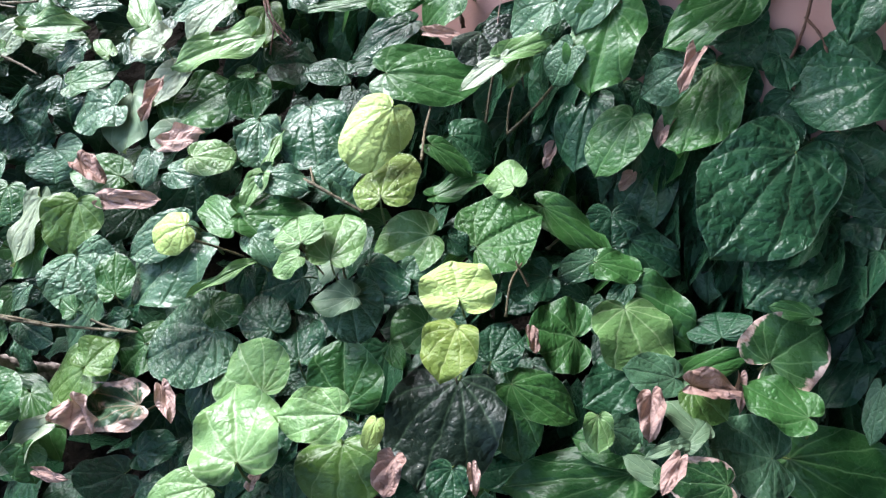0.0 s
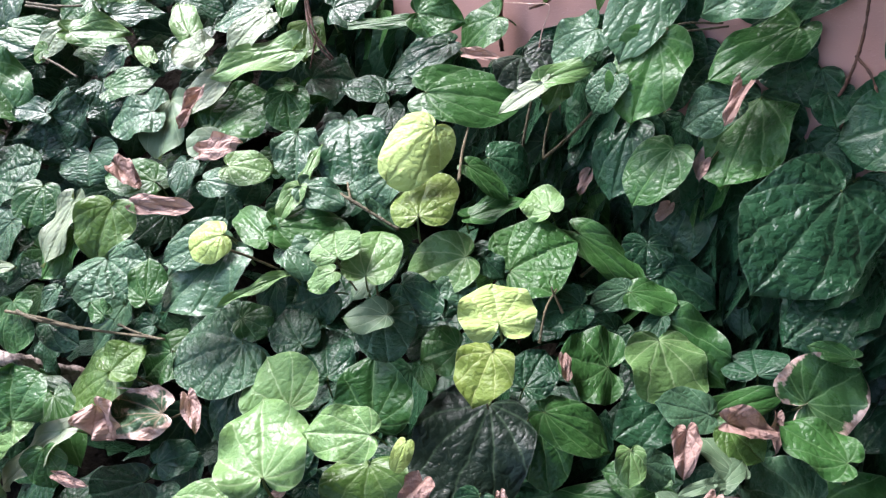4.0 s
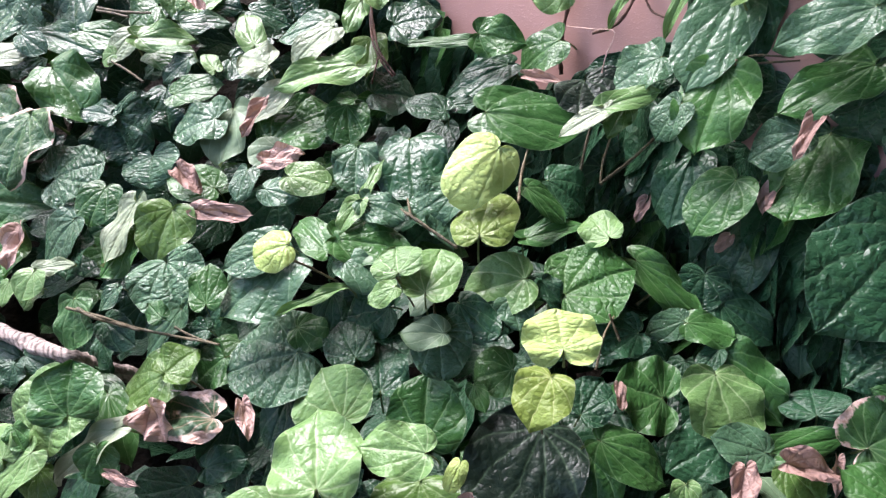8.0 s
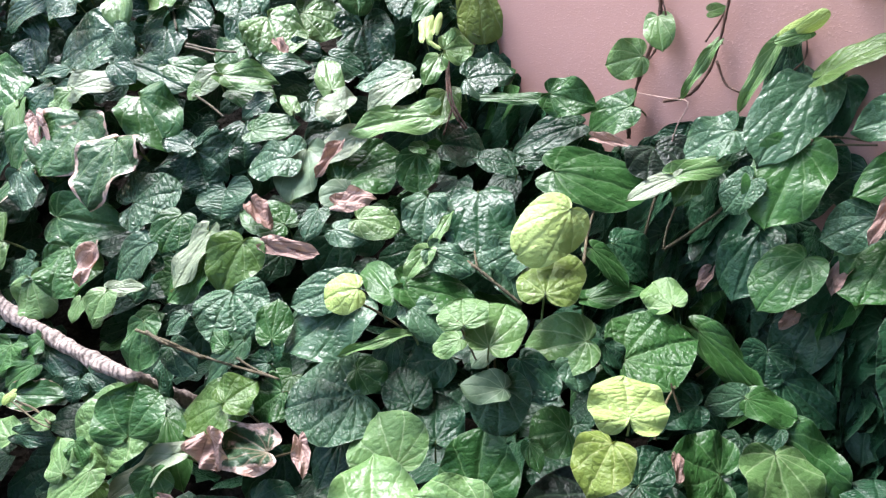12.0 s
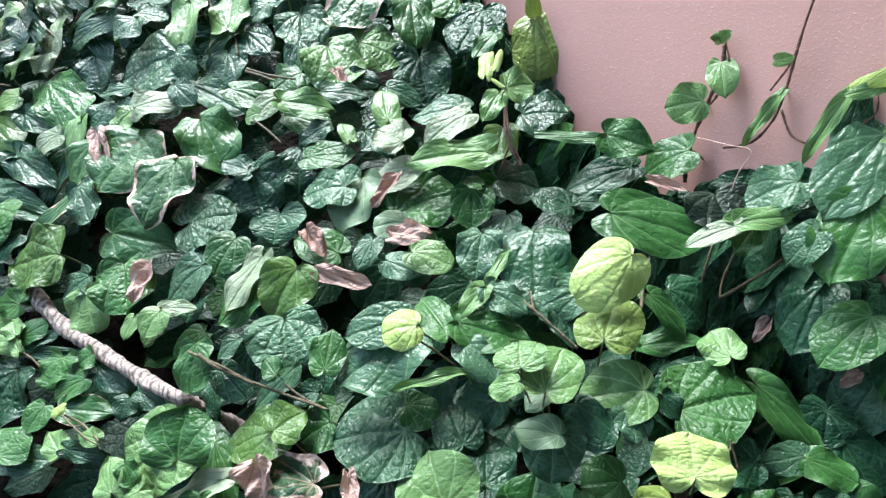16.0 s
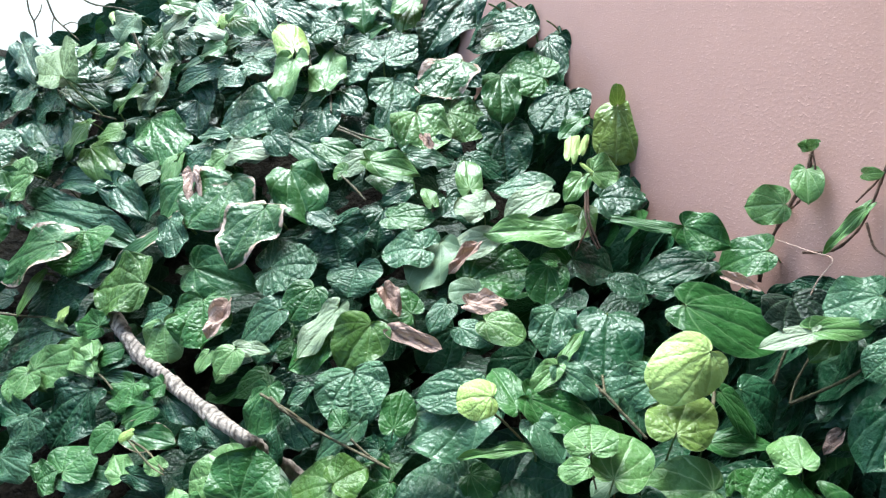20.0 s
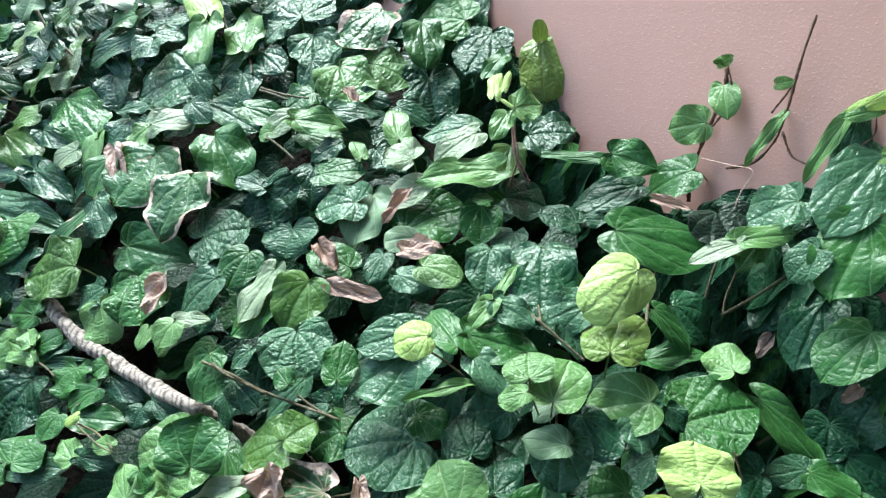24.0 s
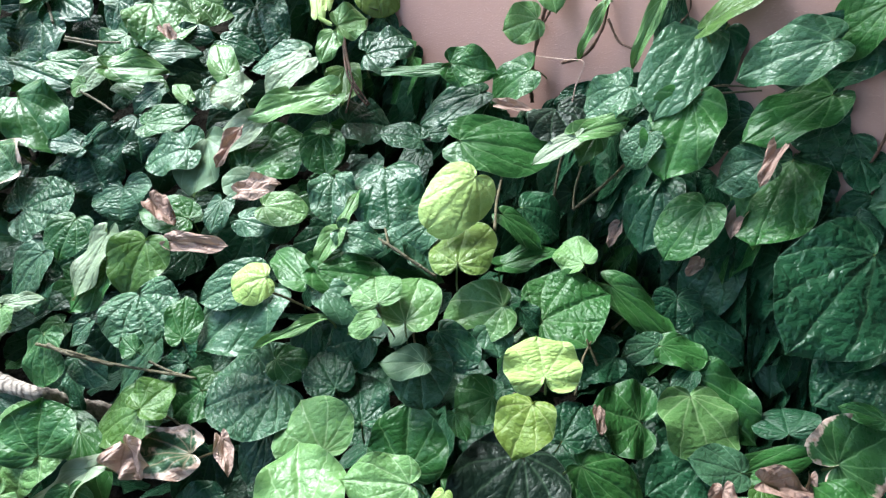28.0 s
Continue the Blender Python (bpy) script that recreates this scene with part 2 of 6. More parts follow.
LEAF = {
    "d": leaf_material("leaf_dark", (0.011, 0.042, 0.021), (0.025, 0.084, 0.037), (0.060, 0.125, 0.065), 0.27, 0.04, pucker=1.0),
    "k": leaf_material("leaf_blackish", (0.005, 0.013, 0.009), (0.011, 0.023, 0.015), (0.045, 0.075, 0.045), 0.36, 0.0, spots=0.5, pucker=0.55),
    "g": leaf_material("leaf_green", (0.022, 0.080, 0.020), (0.053, 0.152, 0.036), (0.120, 0.215, 0.090), 0.29, 0.10, spots=0.10, pucker=0.8),
    "l": leaf_material("leaf_light", (0.082, 0.178, 0.052), (0.155, 0.275, 0.095), (0.274, 0.370, 0.190), 0.28, 0.12, pucker=0.7, spots=0.12),
    "y": leaf_material("leaf_young", (0.33, 0.46, 0.12), (0.46, 0.59, 0.21), (0.50, 0.62, 0.28), 0.36, 0.16, pucker=1.0),
    "q": leaf_material("leaf_yellowing", (0.130, 0.205, 0.045), (0.215, 0.300, 0.080), (0.30, 0.37, 0.15), 0.20, 0.18, pucker=1.3, spots=0.3),
    "j": leaf_material("leaf_old_yellow", (0.165, 0.245, 0.045), (0.255, 0.335, 0.078), (0.36, 0.40, 0.16), 0.34, 0.30, pucker=0.9, spots=0.2),
    "o": leaf_material("leaf_olive", (0.045, 0.102, 0.022), (0.090, 0.175, 0.036), (0.160, 0.240, 0.095), 0.28, 0.12, spots=0.5, pucker=0.7),
    "s": leaf_material("leaf_glossy", (0.034, 0.084, 0.044), (0.070, 0.150, 0.078), (0.120, 0.200, 0.120), 0.24, 0.06, pucker=1.0, spots=0.10),
    "b": leaf_material("leaf_scorched", (0.022, 0.070, 0.022), (0.048, 0.130, 0.038), (0.12, 0.20, 0.09), 0.27, 0.06, blotch=0.36, edge=0.06),
    "e": leaf_material("leaf_brown_edge", (0.020, 0.068, 0.022), (0.046, 0.120, 0.036), (0.13, 0.22, 0.10), 0.27, 0.08, edge=0.18, spots=0.4),
    "w": leaf_material("leaf_matt", (0.066, 0.118, 0.036), (0.112, 0.178, 0.062), (0.22, 0.30, 0.14), 0.50, 0.2, pucker=0.9),
    "x": leaf_material("leaf_faded", (0.190, 0.250, 0.150), (0.400, 0.440, 0.320), (0.20, 0.28, 0.15), 0.30, 0.15, pucker=0.9),
    "u": leaf_material("leaf_pale", (0.105, 0.175, 0.095), (0.180, 0.260, 0.155), (0.25, 0.33, 0.21), 0.42, 0.15, pucker=0.35),
    "p": leaf_material("leaf_withered", (0.380, 0.235, 0.200), (0.660, 0.460, 0.410), (0.30, 0.19, 0.15), 0.55, 0.15, blotch=0.20, blotch_colour=(0.17, 0.10, 0.065), pucker=1.5),
}


LEAF["c"] = leaf_material("leaf_half_withered", (0.028, 0.070, 0.034), (0.055, 0.110, 0.050), (0.30, 0.22, 0.16), 0.36, 0.05, edge=0.26, blotch=0.30, blotch_colour=(0.70, 0.51, 0.46), pucker=1.2)


def bark_material(name, a, b_, scale=60.0, rough=0.75, twisted=False):
    m, t, b, out = mat(name)
    pos = t.nodes.new("ShaderNodeTexCoord").outputs["Object"]
    n1 = noise_of(t, pos, scale, 5.0, 0.65)
    n2 = noise_of(t, pos, scale * 0.25, 3.0)
    shade = calc(t, "ADD", calc(t, "MULTIPLY", n1, 0.6), calc(t, "MULTIPLY", n2, 0.4))
    if twisted:
        # slanting cracks round the stem
        crack = node(t, "ShaderNodeTexWave", Scale=30.0, Distortion=9.0, Detail=3.0)
        crack.bands_direction = "DIAGONAL"
        t.links.new(pos, crack.inputs["Vector"])
        shade = calc(t, "ADD", calc(t, "MULTIPLY", shade, 0.75), calc(t, "MULTIPLY", calc(t, "POWER", crack.outputs["Fac"], 0.5), 0.19))
    t.links.new(ramp(t, shade, (0.35, a), (0.65, b_)), b.inputs["Base Color"])
    b.inputs["Roughness"].default_value = rough
    bump = node(t, "ShaderNodeBump", Strength=0.9, Distance=0.006)
    t.links.new(n1, bump.inputs["Height"])
    t.links.new(bump.outputs[0], b.inputs["Normal"])
    return m


BARK = bark_material("woody_bark", (0.085, 0.062, 0.054), (0.52, 0.42, 0.375), 130.0, twisted=True)
STEM = bark_material("runner_bark", (0.050, 0.040, 0.019), (0.150, 0.118, 0.058), 120.0, 0.6)
GREEN_STEM = bark_material("green_stalk", (0.09, 0.15, 0.035), (0.19, 0.25, 0.07), 90.0, 0.5)
RED_STEM = bark_material("reddish_stem", (0.06, 0.025, 0.018), (0.15, 0.07, 0.045), 120.0, 0.6)
PALE_STEM = bark_material("pale_root", (0.34, 0.20, 0.17), (0.52, 0.35, 0.30), 120.0, 0.6)

# pink painted render with a fine trowelled grain
PINK, t, b, out = mat("pink_render")
pos = t.nodes.new("ShaderNodeTexCoord").outputs["Object"]
grain = noise_of(t, pos, 300.0, 3.0, 0.6)
lumps = noise_of(t, pos, 260.0, 3.0, 0.55)
cloud = noise_of(t, pos, 2.3, 4.0, 0.55)
stain = noise_of(t, pos, 9.0, 5.0, 0.65)
colour = ramp(t, cloud, (0.30, (0.410, 0.224, 0.200)), (0.70, (0.464, 0.259, 0.233)))
colour = mix(t, calc(t, "MULTIPLY", calc(t, "SUBTRACT", stain, 0.62), 1.2, clamp=True), colour, (0.34, 0.205, 0.17))
crust = calc(t, "MULTIPLY", calc(t, "SUBTRACT", lumps, 0.58), 7.0, clamp=True)
colour = mix(t, calc(t, "MULTIPLY", crust, 0.07), colour, (0.57, 0.40, 0.36))
t.links.new(colour, b.inputs["Base Color"])
b.inputs["Roughness"].default_value = 0.7
bump = node(t, "ShaderNodeBump", Strength=0.42, Distance=0.0022)
t.links.new(calc(t, "ADD", calc(t, "MULTIPLY", crust, 0.42), calc(t, "ADD", calc(t, "MULTIPLY", lumps, 0.25), calc(t, "MULTIPLY", grain, 0.35))), bump.inputs["Height"])
t.links.new(bump.outputs[0], b.inputs["Normal"])

# soil colour taken near black, which puts the gaps' deep shade into it
SOIL, t, b, out = mat("gap_shade_soil")
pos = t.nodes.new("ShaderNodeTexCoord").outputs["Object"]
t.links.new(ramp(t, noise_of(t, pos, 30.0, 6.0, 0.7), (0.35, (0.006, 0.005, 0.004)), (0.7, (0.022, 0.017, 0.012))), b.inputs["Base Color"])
b.inputs["Roughness"].default_value = 0.95
b.inputs["Specular IOR Level"].default_value = 0.1
bump = node(t, "ShaderNodeBump", Strength=1.0, Distance=0.02)
t.links.new(noise_of(t, pos, 45.0, 5.0), bump.inputs["Height"])
t.links.new(bump.outputs[0], b.inputs["Normal"])

PAVING, t, b, out = mat("pale_concrete")
pos = t.nodes.new("ShaderNodeTexCoord").outputs["Object"]
t.links.new(ramp(t, noise_of(t, pos, 3.0, 6.0, 0.65), (0.3, (0.29, 0.28, 0.265)), (0.7, (0.36, 0.35, 0.335))), b.inputs["Base Color"])
b.inputs["Roughness"].default_value = 0.85
bump = node(t, "ShaderNodeBump", Strength=0.4, Distance=0.004)
t.links.new(noise_of(t, pos, 90.0, 4.0), bump.inputs["Height"])
t.links.new(bump.outputs[0], b.inputs["Normal"])

# plaster of the unseen light blockers, kept dark so they bounce little light
PLASTER, t, b, out = mat("grey_plaster")
pos = t.nodes.new("ShaderNodeTexCoord").outputs["Object"]
t.links.new(ramp(t, noise_of(t, pos, 4.0, 5.0), (0.3, (0.11, 0.10, 0.09)), (0.7, (0.15, 0.14, 0.125))), b.inputs["Base Color"])
b.inputs["Roughness"].default_value = 0.8


# ---------------------------------------------------------------- helpers
def part(name, data, material, parent=None, label="", at=None):
    """One mesh object under a thing or a part. data: a bmesh or a mesh."""
    if isinstance(data, bmesh.types.BMesh):
        mesh = bpy.data.meshes.new(name)
        data.to_mesh(mesh)
        data.free()
    else:
        mesh = data
    if material is not None and not mesh.materials:
        mesh.materials.append(material)
    ob = new(name, mesh)
    if parent is not None:
        ob.parent = parent
    if at is not None:
        ob.matrix_basis = at
    return tagged(ob, label) if label else ob


def raw_mesh(name, verts, faces, uvs=None, smooth=True, flat=None):
    mesh = bpy.data.meshes.new(name)
    mesh.from_pydata(verts, [], faces)
    if uvs is not None:
        layer = mesh.uv_layers.new(name="UVMap")
        index = np.empty(len(mesh.loops), dtype=np.int32)
        mesh.loops.foreach_get("vertex_index", index)
        layer.data.foreach_set("uv", np.asarray(uvs, dtype=np.float32)[index].ravel())
        if flat is not None:
            layer = mesh.uv_layers.new(name="Flat")
            layer.data.foreach_set("uv", np.asarray(flat, dtype=np.float32)[index].ravel())
    if smooth:
        mesh.polygons.foreach_set("use_smooth", [True] * len(mesh.polygons))
    mesh.update()
    return mesh


def box(bm, x0, y0, z0, x1, y1, z1):
    v = [bm.verts.new(p) for p in ((x0, y0, z0), (x1, y0, z0), (x1, y1, z0), (x0, y1, z0), (x0, y0, z1), (x1, y0, z1), (x1, y1, z1), (x0, y1, z1))]
    for q in ((3, 2, 1, 0), (4, 5, 6, 7), (0, 1, 5, 4), (1, 2, 6, 5), (2, 3, 7, 6), (3, 0, 4, 7)):
        bm.faces.new([v[i] for i in q])


def spline(points, steps):
    """Catmull-Rom through the points."""
    p = [np.array(q, float) for q in points]
    p = [2 * p[0] - p[1], *p, 2 * p[-1] - p[-2]]
    out = []
    for i in range(1, len(p) - 2):
        for k in range(steps):
            u = k / steps
            out.append(0.5 * (2 * p[i] + (p[i + 1] - p[i - 1]) * u + (2 * p[i - 1] - 5 * p[i] + 4 * p[i + 1] - p[i + 2]) * u * u + (3 * p[i] - p[i - 1] - 3 * p[i + 1] + p[i + 2]) * u**3))
    out.append(p[-2])
    return np.array(out)


def tube_mesh(name, points, r0, r1, sides=8, steps=5, rough=0.12, seed=0, knots=0, ridges=0):
    rg = np.random.RandomState(seed)
    line = spline(points, steps)
    n = len(line)
    verts, faces = [], []
    side = np.array((0.3, 0.2, 0.93))
    for i, c in enumerate(line):
        d = line[min(i + 1, n - 1)] - line[max(i - 1, 0)]
        d /= np.linalg.norm(d) + 1e-9
        a = np.cross(d, side)
        a /= np.linalg.norm(a) + 1e-9
        e = np.cross(d, a)
        r = (r0 + (r1 - r0) * i / (n - 1)) * (1 + rough * rg.uniform(-1, 1))
        if knots and i % knots == 0:
            r *= 1.22
        for k in range(sides):
            w = 2 * math.pi * k / sides
            rr = r * (1 + 0.5 * rough * rg.uniform(-1, 1))
            if ridges:
                rr *= 1 + 0.13 * math.sin(ridges * w + 0.42 * i) + 0.07 * abs(math.sin(3 * w + 0.63 * i)) + 0.05 * math.sin(7 * w - 0.9 * i)
            verts.append(c + rr * (math.cos(w) * a + math.sin(w) * e))
    for i in range(n - 1):
        for k in range(sides):
            k2 = (k + 1) % sides
            faces.append((i * sides + k, i * sides + k2, (i + 1) * sides + k2, (i + 1) * sides + k))
    faces.append(tuple(range(sides))[::-1])
    faces.append(tuple((n - 1) * sides + k for k in range(sides)))
    return raw_mesh(name, [tuple(v) for v in verts], faces)


# ---------------------------------------------------------------- leaves
def leaf_shape(seed, ns=12, nt=40, crumple=0.0, depth=1.0, blunt_tip=False, dome=0.0, kidney=False):
    """A heart-shaped blade of length 1 and width 1: the stalk joins at the origin, the tip lies at y = 1."""
    rg = np.random.RandomState(seed)
    blunt = rg.uniform(-0.05, 0.05)
    halves = []
    for side in (-1, 1):
        lobe = rg.uniform(0.85, 1.2)
        fat = rg.uniform(-0.04, 0.04)
        ctrl = [(0, 0), (0.055, -0.10 * lobe), (0.19, -0.165 * lobe), (0.36, -0.10 * lobe), (0.475, 0.08), (0.51, 0.30 + blunt), (0.485 + fat, 0.53 + blunt), (0.395 + fat, 0.735 + blunt), (0.235 + 0.6 * fat, 0.875 + 0.6 * blunt), (0.075, 0.95), (0, 1.0)]
        if blunt_tip:
            ctrl[5:] = [(0.505, 0.33 + blunt), (0.495 + fat * 0.5, 0.57 + blunt), (0.425 + fat, 0.79 + blunt * 0.6), (0.28 + fat, 0.935), (0.115, 0.988), (0, 1.0)]
        if kidney:
            ctrl[:6] = [(0, 0), (0.035, -0.17 * lobe), (0.15, -0.33 * lobe), (0.32, -0.32 * lobe), (0.455, -0.15), (0.51, 0.15 + blunt)]
            ctrl[6:] = [(0.485, 0.45 + blunt), (0.385 + fat, 0.73 + blunt), (0.235, 0.905), (0.085, 0.98), (0, 1.0)]
        line = spline(ctrl, 6)
        seg = np.r_[0, np.cumsum(np.linalg.norm(np.diff(line, axis=0), axis=1))]
        u = np.linspace(0, seg[-1], nt + 1)
        edge = np.c_[np.interp(u, seg, line[:, 0]), np.interp(u, seg, line[:, 1])]
        edge += (rg.normal(0, 0.003, edge.shape) + 0.012 * np.sin(np.linspace(0, rg.uniform(9, 17), nt + 1) + rg.uniform(0, 6))[:, None]) * np.sin(np.linspace(0, math.pi, nt + 1))[:, None]
        halves.append((side, edge))
    v = np.linspace(0, 1, nt + 1)
    mid = np.c_[rg.uniform(-0.05, 0.05) * np.sin(v * math.pi), v**1.15]
    fold, droop, twist = rg.uniform(-0.08, 0.20), rg.uniform(0.04, 0.28), rg.uniform(-0.2, 0.2)
    wave_a, wave_p, wave_n = rg.uniform(0.025, 0.10), rg.uniform(0, 6.3), rg.uniform(2.0, 3.6)
    ph = rg.uniform(0, 6.3, 6)
    verts, uvs, faces = [], [], []
    cols = 2 * ns + 1
    for j in range(nt + 1):
        for i in range(cols):
            s = (i - ns) / ns
            a = abs(s)
            e = halves[0][1] if s < 0 else halves[1][1]
            x = mid[j, 0] * (1 - a) + (e[j, 0] * (-1 if s < 0 else 1)) * a
            y = mid[j, 1] * (1 - a) + e[j, 1] * a
            z = fold * abs(x) - 0.35 * fold * x * x * 2 - droop * max(y, 0) ** 2 - 0.25 * droop * min(y, 0) ** 2
            z += twist * x * y * 0.6 + wave_a * a * a * math.sin(wave_n * y * 3.1 + wave_p + (1.4 if s < 0 else 0))
            long_way = abs((a * 2.9 + 0.5) % 1.0 - 0.5)
            cross = abs((v[j] * 8.5 + long_way * 2.2 + 0.5) % 1.0 - 0.5)
            z += depth * (0.010 * min(long_way, 0.3) + 0.005 * cross * min(1, 4 * long_way) + 0.004 * noise.noise((x * 12, y * 12, seed + 9)) + 0.018 * noise.noise((x * 4, y * 4, seed))) * min(1.0, 5 * v[j] + 0.2)
            z -= depth * 0.010 * (1 - min(1, 8 * a))
            if dome:
                z -= dome * (1.5 * x * x + 0.55 * (y - 0.4) ** 2)
            if crumple:
                z += crumple * (0.16 * math.sin(7 * x + ph[0] + 3 * y) + 0.12 * math.sin(9 * y + ph[1] - 4 * x) + 0.08 * math.sin(15 * x - 11 * y + ph[2]))
                x *= 1 - 0.35 * crumple * abs(math.sin(4 * y + ph[3]))
                z += crumple * 0.9 * abs(x) * (0.6 + 0.5 * math.sin(5 * y + ph[4]))
            verts.append((x, y, z))
            uvs.append((s * 0.5 + 0.5, v[j]))
    for j in range(nt):
        for i in range(cols - 1):
            p = j * cols + i
            faces.append((p, p + 1, p + cols + 1, p + cols))
    return verts, faces, uvs


SHAPES = 16
SHAPE = {n: leaf_shape(100 + n) for n in range(SHAPES)}
ROUND = {n: leaf_shape(200 + n, blunt_tip=True) for n in range(SHAPES)}
KIDNEY = {n: leaf_shape(250 + n, kidney=True) for n in range(SHAPES)}
DOMED = {n: leaf_shape(400 + n, blunt_tip=True, dome=0.42) for n in range(4)}
DRY = {n: leaf_shape(300 + n, crumple=0.62) for n in range(4)}
STALK = [tube_mesh("petiole", [(0, 0.015, 0.0), (0.01 * k, -0.05, -0.06), (0.03 * k, -0.11, -0.28), (0.05 * k, -0.13, -0.55)], 0.014, 0.018, 6, 4, 0.05, k + 5) for k in (-1, 1)]
for stalk in STALK:
    stalk.materials.append(GREEN_STEM)
OPEN = Vector((-0.10, -0.12, 1.25))  # the open side, to which the blades turn
pool = {}
count = {"n": 0}
PART_LABEL = {"x": "faded cream-green leaf", "y": "yellow-green young leaf", "c": "curled dark leaf with withered pink edges", "q": "yellowing puckered leaf", "j": "olive-yellow leaf", "p": "withered pink-brown curled leaf", "b": "dark leaf with scorched brown patches", "e": "green leaf with a dry brown rim", "u": "pale dull leaf", "k": "very large blackish-green leaf", "l": "light green leaf"}


def leaf_mesh(kind, form, n, tier=1):
    key = (kind, form, n, tier)
    if key not in pool:
        v, f, u = {"dry": DRY, "domed": DOMED, "kidney": KIDNEY, "round": ROUND, "heart": SHAPE}[form][n]
        pool[key] = raw_mesh("leaf", v, f, u, flat=np.array(v)[:, :2])
        pool[key].materials.append(LEAF[kind][tier])
    return pool[key]


def leaf(plant, kind, base, tip, side, form="heart"):
    """A blade from the top of its stalk to its tip; side is its breadth as a vector, from edge to edge."""
    i = count["n"]
    count["n"] += 1
    b, along, across = Vector(base), Vector(tip) - Vector(base), Vector(side)
    length, width = along.length, across.length
    normal = across.cross(along).normalized()
    m = Matrix((along.cross(normal).normalized(), along / length, normal)).transposed().to_4x4()
    m.translation = b - plant.location
    form = "dry" if kind in "pc" else "domed" if kind in "yq" and form != "kidney" else form
    size = (width, length, 0.5 * (width + length)) if form != "dry" else (width * 1.25, length, width)
    if kind == "p":
        loose = thing("withered_leaf", "withered pink-brown curled leaf caught among the vines", "leaf", b, "withered leaves")
        part("blade", leaf_mesh(kind, form, (i * 7) % 4), None, loose, "", Matrix.Translation(plant.location - b) @ m @ Matrix.Diagonal((*size, 1)))
        return loose
    ob = part("leaf", leaf_mesh(kind, form, (i * 7) % (4 if form in ("dry", "domed") else SHAPES), 0 if width < 0.05 else 1 if width < 0.1 else 2), None, plant, PART_LABEL.get(kind, ""), m @ Matrix.Diagonal((*size, 1)))
    if form != "dry":
        part("petiole", STALK[i % 2], None, ob)
    return ob


def thing(name, label, category, place=(0, 0, 0), group="", kind=""):
    ob = new(name)
    ob.location = place
    return tagged(ob, label, category, group, kind)


# ---------------------------------------------------------------- the setting
WALL_Y = 0.865


def carpet(x, y):
    """Height of the leafy bank over the ground."""
    x = max(-2.3, min(0.3, x))
    yy = max(-0.25, min(0.9, y))
    return 0.223 + -0.085 * x + 1.019 * yy + -0.046 * x * x + -0.093 * x * yy + -0.46 * yy * yy + (y - yy) * 0.9


bm = bmesh.new()
box(bm, -7.0, WALL_Y, -0.3, 3.0, WALL_Y + 0.2, 3.2)
wall = tagged(part("wall_pink", bm, PINK), "pink painted render wall with fine grain behind the vines", "wall", kind="structure")

# added out of view to shape the light: soffit overhead, wall behind, far end wall
bm = bmesh.new()
box(bm, SHADE_ROOF_X, -2.6, 2.45, 3.2, WALL_Y, 2.6)
tagged(part("ceiling", bm, PLASTER), "plain grey soffit added out of view to cut the light from above", "ceiling", kind="structure")
bm = bmesh.new()
box(bm, 3.0, -2.6, 0.0, 3.2, WALL_Y, 2.45)
tagged(part("unseen_wall_east", bm, PLASTER), "plain grey wall added out of view to close off light at the far end", "wall", kind="structure")
bm = bmesh.new()
box(bm, SHADE_ROOF_X, -2.8, 0.0, 3.2, -2.6, 1.2)
tagged(part("unseen_wall_south", bm, PLASTER), "low plain grey wall added out of view to limit the light from behind", "wall", kind="structure")

bm = bmesh.new()
n = 2
grid = [[bm.verts.new((-400 + 800 * i / n, -400 + 800 * j / n, 0)) for i in range(n + 1)] for j in range(n + 1)]
for j in range(n):
    for i in range(n):
        bm.faces.new((grid[j][i], grid[j][i + 1], grid[j + 1][i + 1], grid[j + 1][i]))
tagged(part("ground", bm, PAVING), "pale sunlit concrete ground beyond the vines", "ground", kind="structure")

# soil sheet under the leaves; its near-black colour stands for shade in the gaps
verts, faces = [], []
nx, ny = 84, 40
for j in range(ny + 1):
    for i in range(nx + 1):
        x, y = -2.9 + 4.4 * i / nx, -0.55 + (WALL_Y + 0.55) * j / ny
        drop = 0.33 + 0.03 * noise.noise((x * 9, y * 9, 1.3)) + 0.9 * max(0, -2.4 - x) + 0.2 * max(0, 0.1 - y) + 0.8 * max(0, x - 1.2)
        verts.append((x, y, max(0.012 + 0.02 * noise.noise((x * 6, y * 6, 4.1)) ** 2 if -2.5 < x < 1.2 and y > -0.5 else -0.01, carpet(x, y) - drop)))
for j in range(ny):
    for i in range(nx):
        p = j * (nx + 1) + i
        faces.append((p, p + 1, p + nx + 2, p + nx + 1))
tagged(part("soil_bank", raw_mesh("soil_bank", verts, faces), SOIL), "bare soil bank coloured near black for the shade under the vine leaves", "soil", kind="structure")

# ---------------------------------------------------------------- the vines
GROUP = "creeping vines on the bank"
vine_root = {}


def creeping_vine(label, place):
    return thing("creeping_vine", label, "vine", place, GROUP)


plant = creeping_vine("creeping vine with broad green leaves and dry brown rims", (-0.182, 0.440, 0.430))
vine_root[0] = plant
leaf(plant, "p", (0.007, 0.556, 0.678), (0.016, 0.517, 0.660), (-0.018, -0.001, -0.006))
leaf(plant, "u", (-0.004, 0.570, 0.674), (-0.019, 0.542, 0.658), (-0.012, 0.005, 0.002))
leaf(plant, "u", (0.005, 0.543, 0.647), (-0.036, 0.536, 0.647), (-0.003, 0.023, 0.011))
leaf(plant, "g", (0.006, 0.533, 0.653), (-0.002, 0.547, 0.660), (0.010, 0.003, 0.005))
